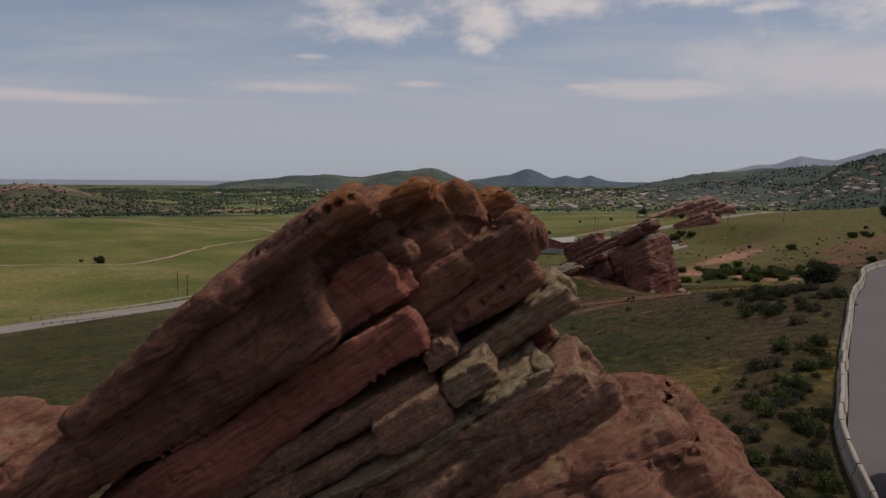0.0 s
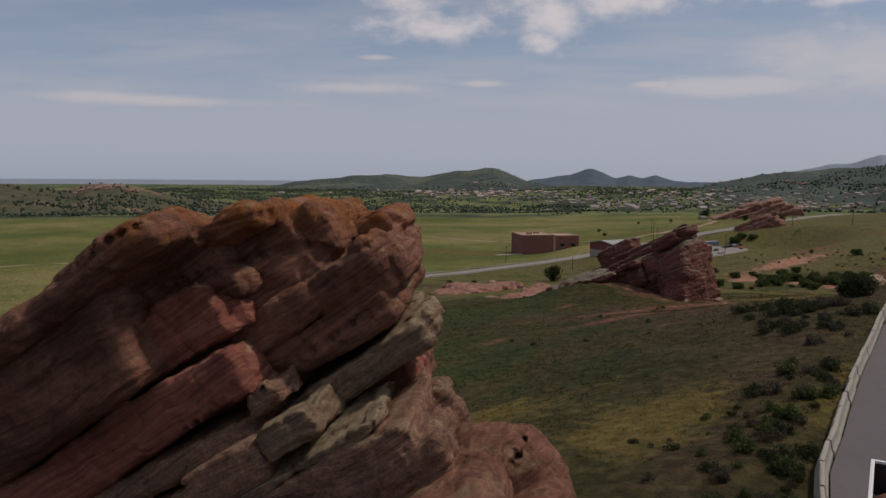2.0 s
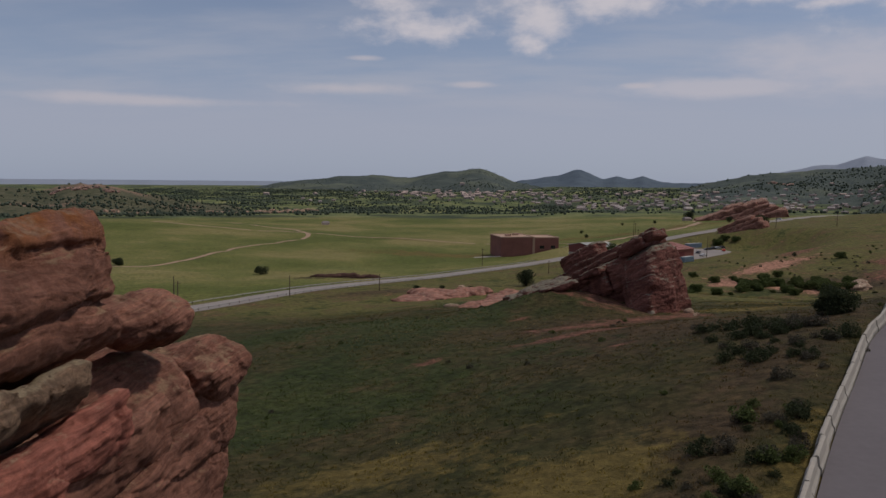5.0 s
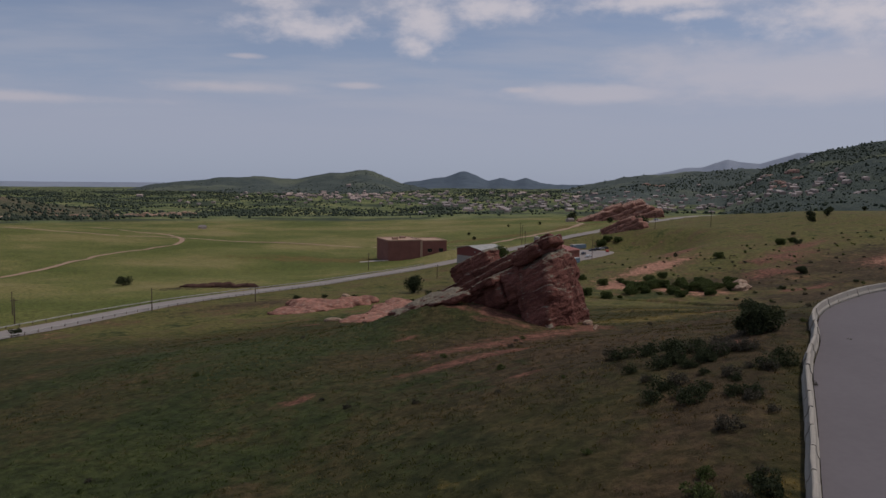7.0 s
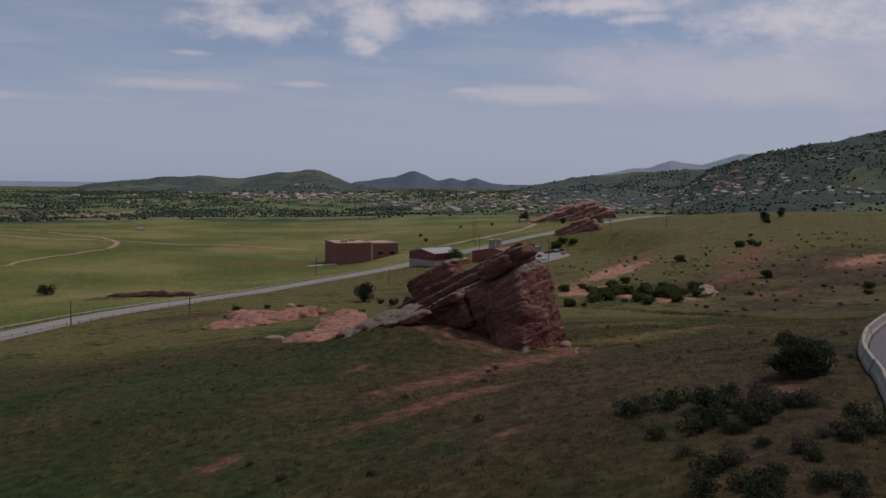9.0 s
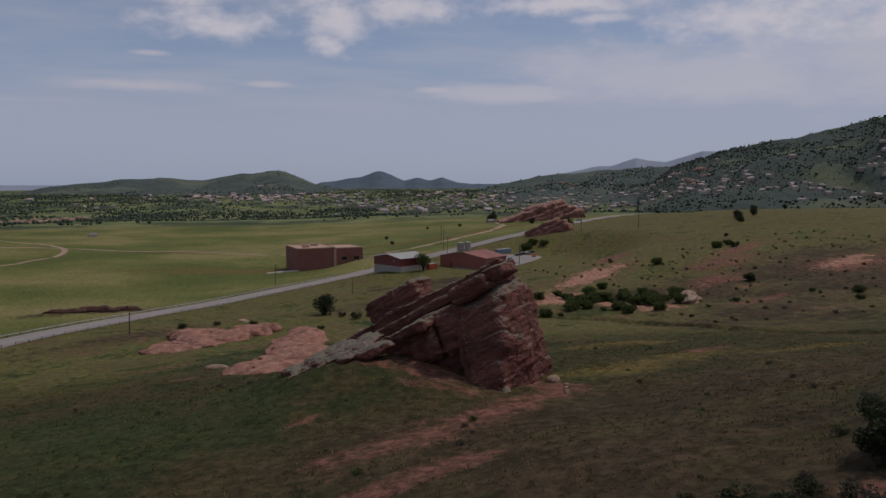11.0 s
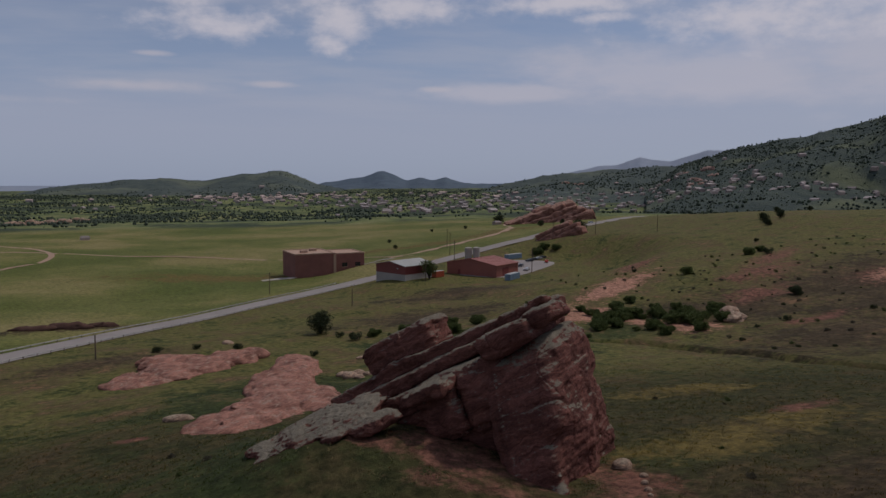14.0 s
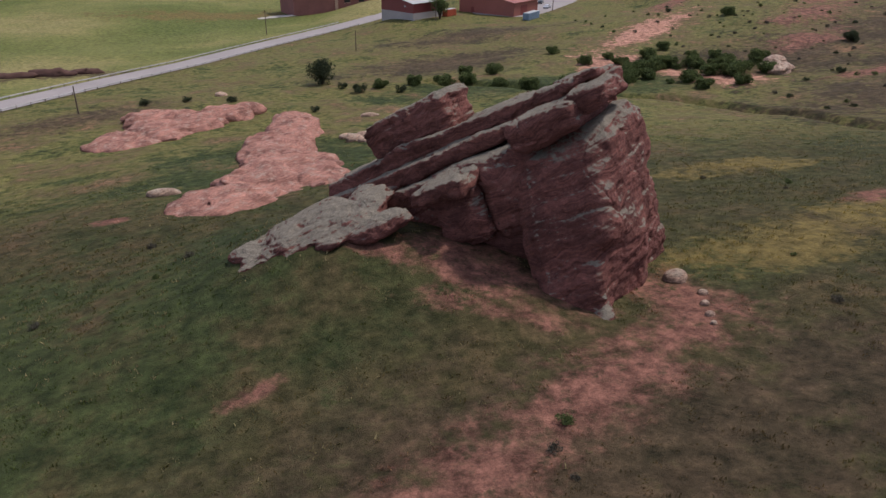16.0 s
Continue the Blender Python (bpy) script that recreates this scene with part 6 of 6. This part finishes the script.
for k, ((x, y), z) in enumerate(zip(spots_used, heights)):
    m = pose(x, y, float(z), 0, 0, hr.choice((0, 90, 20, 110)) + hr.uniform(-15, 15)) @ Matrix.Scale(hr.uniform(0.65, 0.9), 4)
    source = hr.choice(kinds)
    if k < 4:
        kinds[k].matrix_world = m
    elif k < 290:
        copy_thing(source, m)
    else:
        for slot, piece in enumerate(source.children):
            n = len(FAR_V)
            FAR_V += [m @ v.co for v in piece.data.vertices]
            FAR_F += [[i + n for i in f.vertices] for f in piece.data.polygons]
            FAR_M += [slot] * len(piece.data.polygons)
if FAR_F:
    me = solid("houses", FAR_V, FAR_F, uneven("far_house_wall", (0.46, 0.36, 0.31), 0.4, island=True))
    me.materials.append(uneven("far_house_roof", (0.36, 0.31, 0.29), 0.45, island=True))
    me.polygons.foreach_set("material_index", FAR_M)
    tagged(new("houses", me), "far rows of small pale suburban houses", "houses", kind="stuff")
for x, y in ((-150, 745), (205, 735)):
    copy_thing(kinds[0], pose(x, y, gz(x, y), 0, 0, 20) @ Matrix.Scale(0.55, 4))


def woods(name, count, seed, r0, r1, b0, b1, size, keep, label):
    """Far tree crowns, each an uneven lump of small faces, joined as one mass."""
    r = np.random.RandomState(seed)
    bm = bmesh.new()
    bmesh.ops.create_icosphere(bm, subdivisions=1, radius=1.0)
    base = np.array([v.co[:] for v in bm.verts])
    tri = np.array([[v.index for v in f.verts] for f in bm.faces])
    bm.free()
    b, d = radians(1) * r.uniform(b0, b1, count), np.sqrt(r.uniform(r0**2, r1**2, count))
    x, y = 15 + d * np.sin(b), 60 + d * np.cos(b)
    ok = keep(x, y, r.rand(count))
    x, y = x[ok], y[ok]
    n = len(x)
    s = size * r.uniform(0.45, 1.5, n)
    high = np.stack([s, s, s * r.uniform(0.8, 1.4, n)], -1)
    V = base[None] * high[:, None] * r.uniform(0.7, 1.25, (n, len(base), 1)) + np.stack([x, y, far_ground(x, y) + s * 0.5], -1)[:, None]
    faces = (tri[None] + (np.arange(n) * len(base))[:, None, None]).reshape(-1, 3)
    me = bpy.data.meshes.new(name)
    me.vertices.add(n * len(base))
    me.vertices.foreach_set("co", V.ravel())
    me.loops.add(faces.size)
    me.loops.foreach_set("vertex_index", faces.ravel().astype(np.int32))
    me.polygons.add(len(faces))
    me.polygons.foreach_set("loop_start", np.arange(0, faces.size, 3, dtype=np.int32))
    me.update(calc_edges=True)
    me.materials.append(LEAF_FAR_HAZE)
    tagged(new(name, me), label, "trees", kind="stuff")


lots = {(round((x + dx) / 30), round((y - dy) / 30)) for x, y in spots_used for dx in (-8, 8) for dy in (0, 22)}


def grove(x, y, p):
    q = value_noise(x / 130, y / 130, 0 * x, 5) + 0.6 * value_noise(x / 45, y / 45, 0 * x, 6)
    taken = np.array([(round(a / 30), round(b / 30)) in lots for a, b in zip(x, y)])
    return (p < np.where(taken, 0.12, 0.4 + 0.9 * q))


def brush(x, y, p):
    return p < 0.5 + 0.8 * value_noise(x / 90, y / 90, 0 * x, 8) + 0.5 * value_noise(x / 25, y / 25, 0 * x, 9)


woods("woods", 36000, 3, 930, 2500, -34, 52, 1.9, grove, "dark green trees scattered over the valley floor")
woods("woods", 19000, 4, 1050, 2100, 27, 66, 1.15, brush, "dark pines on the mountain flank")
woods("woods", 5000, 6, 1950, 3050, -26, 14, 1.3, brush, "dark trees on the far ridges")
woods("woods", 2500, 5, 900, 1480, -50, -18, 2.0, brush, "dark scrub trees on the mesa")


# ---- far cliffs: pale and red rock bands on the hills ----
CLIFFS = [(29.6, 1750, 34, 9, "pink"), (30.6, 1800, 40, 10, "pink"), (31.4, 1720, 30, 9, "pink"), (31.0, 1650, 26, 8, "pink"), (30.2, 1560, 22, 7, "pink"), (21.5, 2150, 40, 8, "pink"),
          (-30.8, 1420, 36, 6, "pink"), (-29.6, 1425, 30, 6, "pink"), (-32.2, 1420, 36, 6, "pink"),
          (-22.5, 1150, 30, 7, "tan"), (-21, 1180, 26, 6, "tan"), (-18.6, 1260, 30, 8, "tan"), (-17.4, 1300, 34, 8, "tan"), (-16.0, 1350, 34, 9, "tan"), (-14.8, 1400, 30, 7, "tan"), (-26, 1120, 26, 6, "tan"), (-28.5, 1130, 26, 6, "tan")]
for b, r, w, h, tone in CLIFFS:
    x, y = 15 + r * math.sin(radians(b)), 60 + r * math.cos(radians(b))
    z = float(far_ground(x, y)[0])
    slabs = []
    for j in range(6):
        px, py = x + hr.uniform(-0.9, 0.9) * w, y + hr.uniform(-0.8, 0.8) * w
        slabs.append((px, py, float(far_ground(px, py)[0]) - 1, w * hr.uniform(0.16, 0.38), w * hr.uniform(0.12, 0.25), h * hr.uniform(0.45, 0.8), 0.3))
    lo, hi = np.array((x - w * 1.5, y - w * 1.3, z - 40)), np.array((x + w * 1.5, y + w * 1.3, z + 50))
    outcrop("cliff", (x, y, z), 20, -15, [], lo, hi, 2.0, ROCK_CLIFF if tone == "pink" else ROCK_TAN, "pale red cliff band on a far hillside" if tone == "pink" else "pale tan rock ledge on a far hillside", 3.0, slabs, 1.0, layer_name="rock_band")
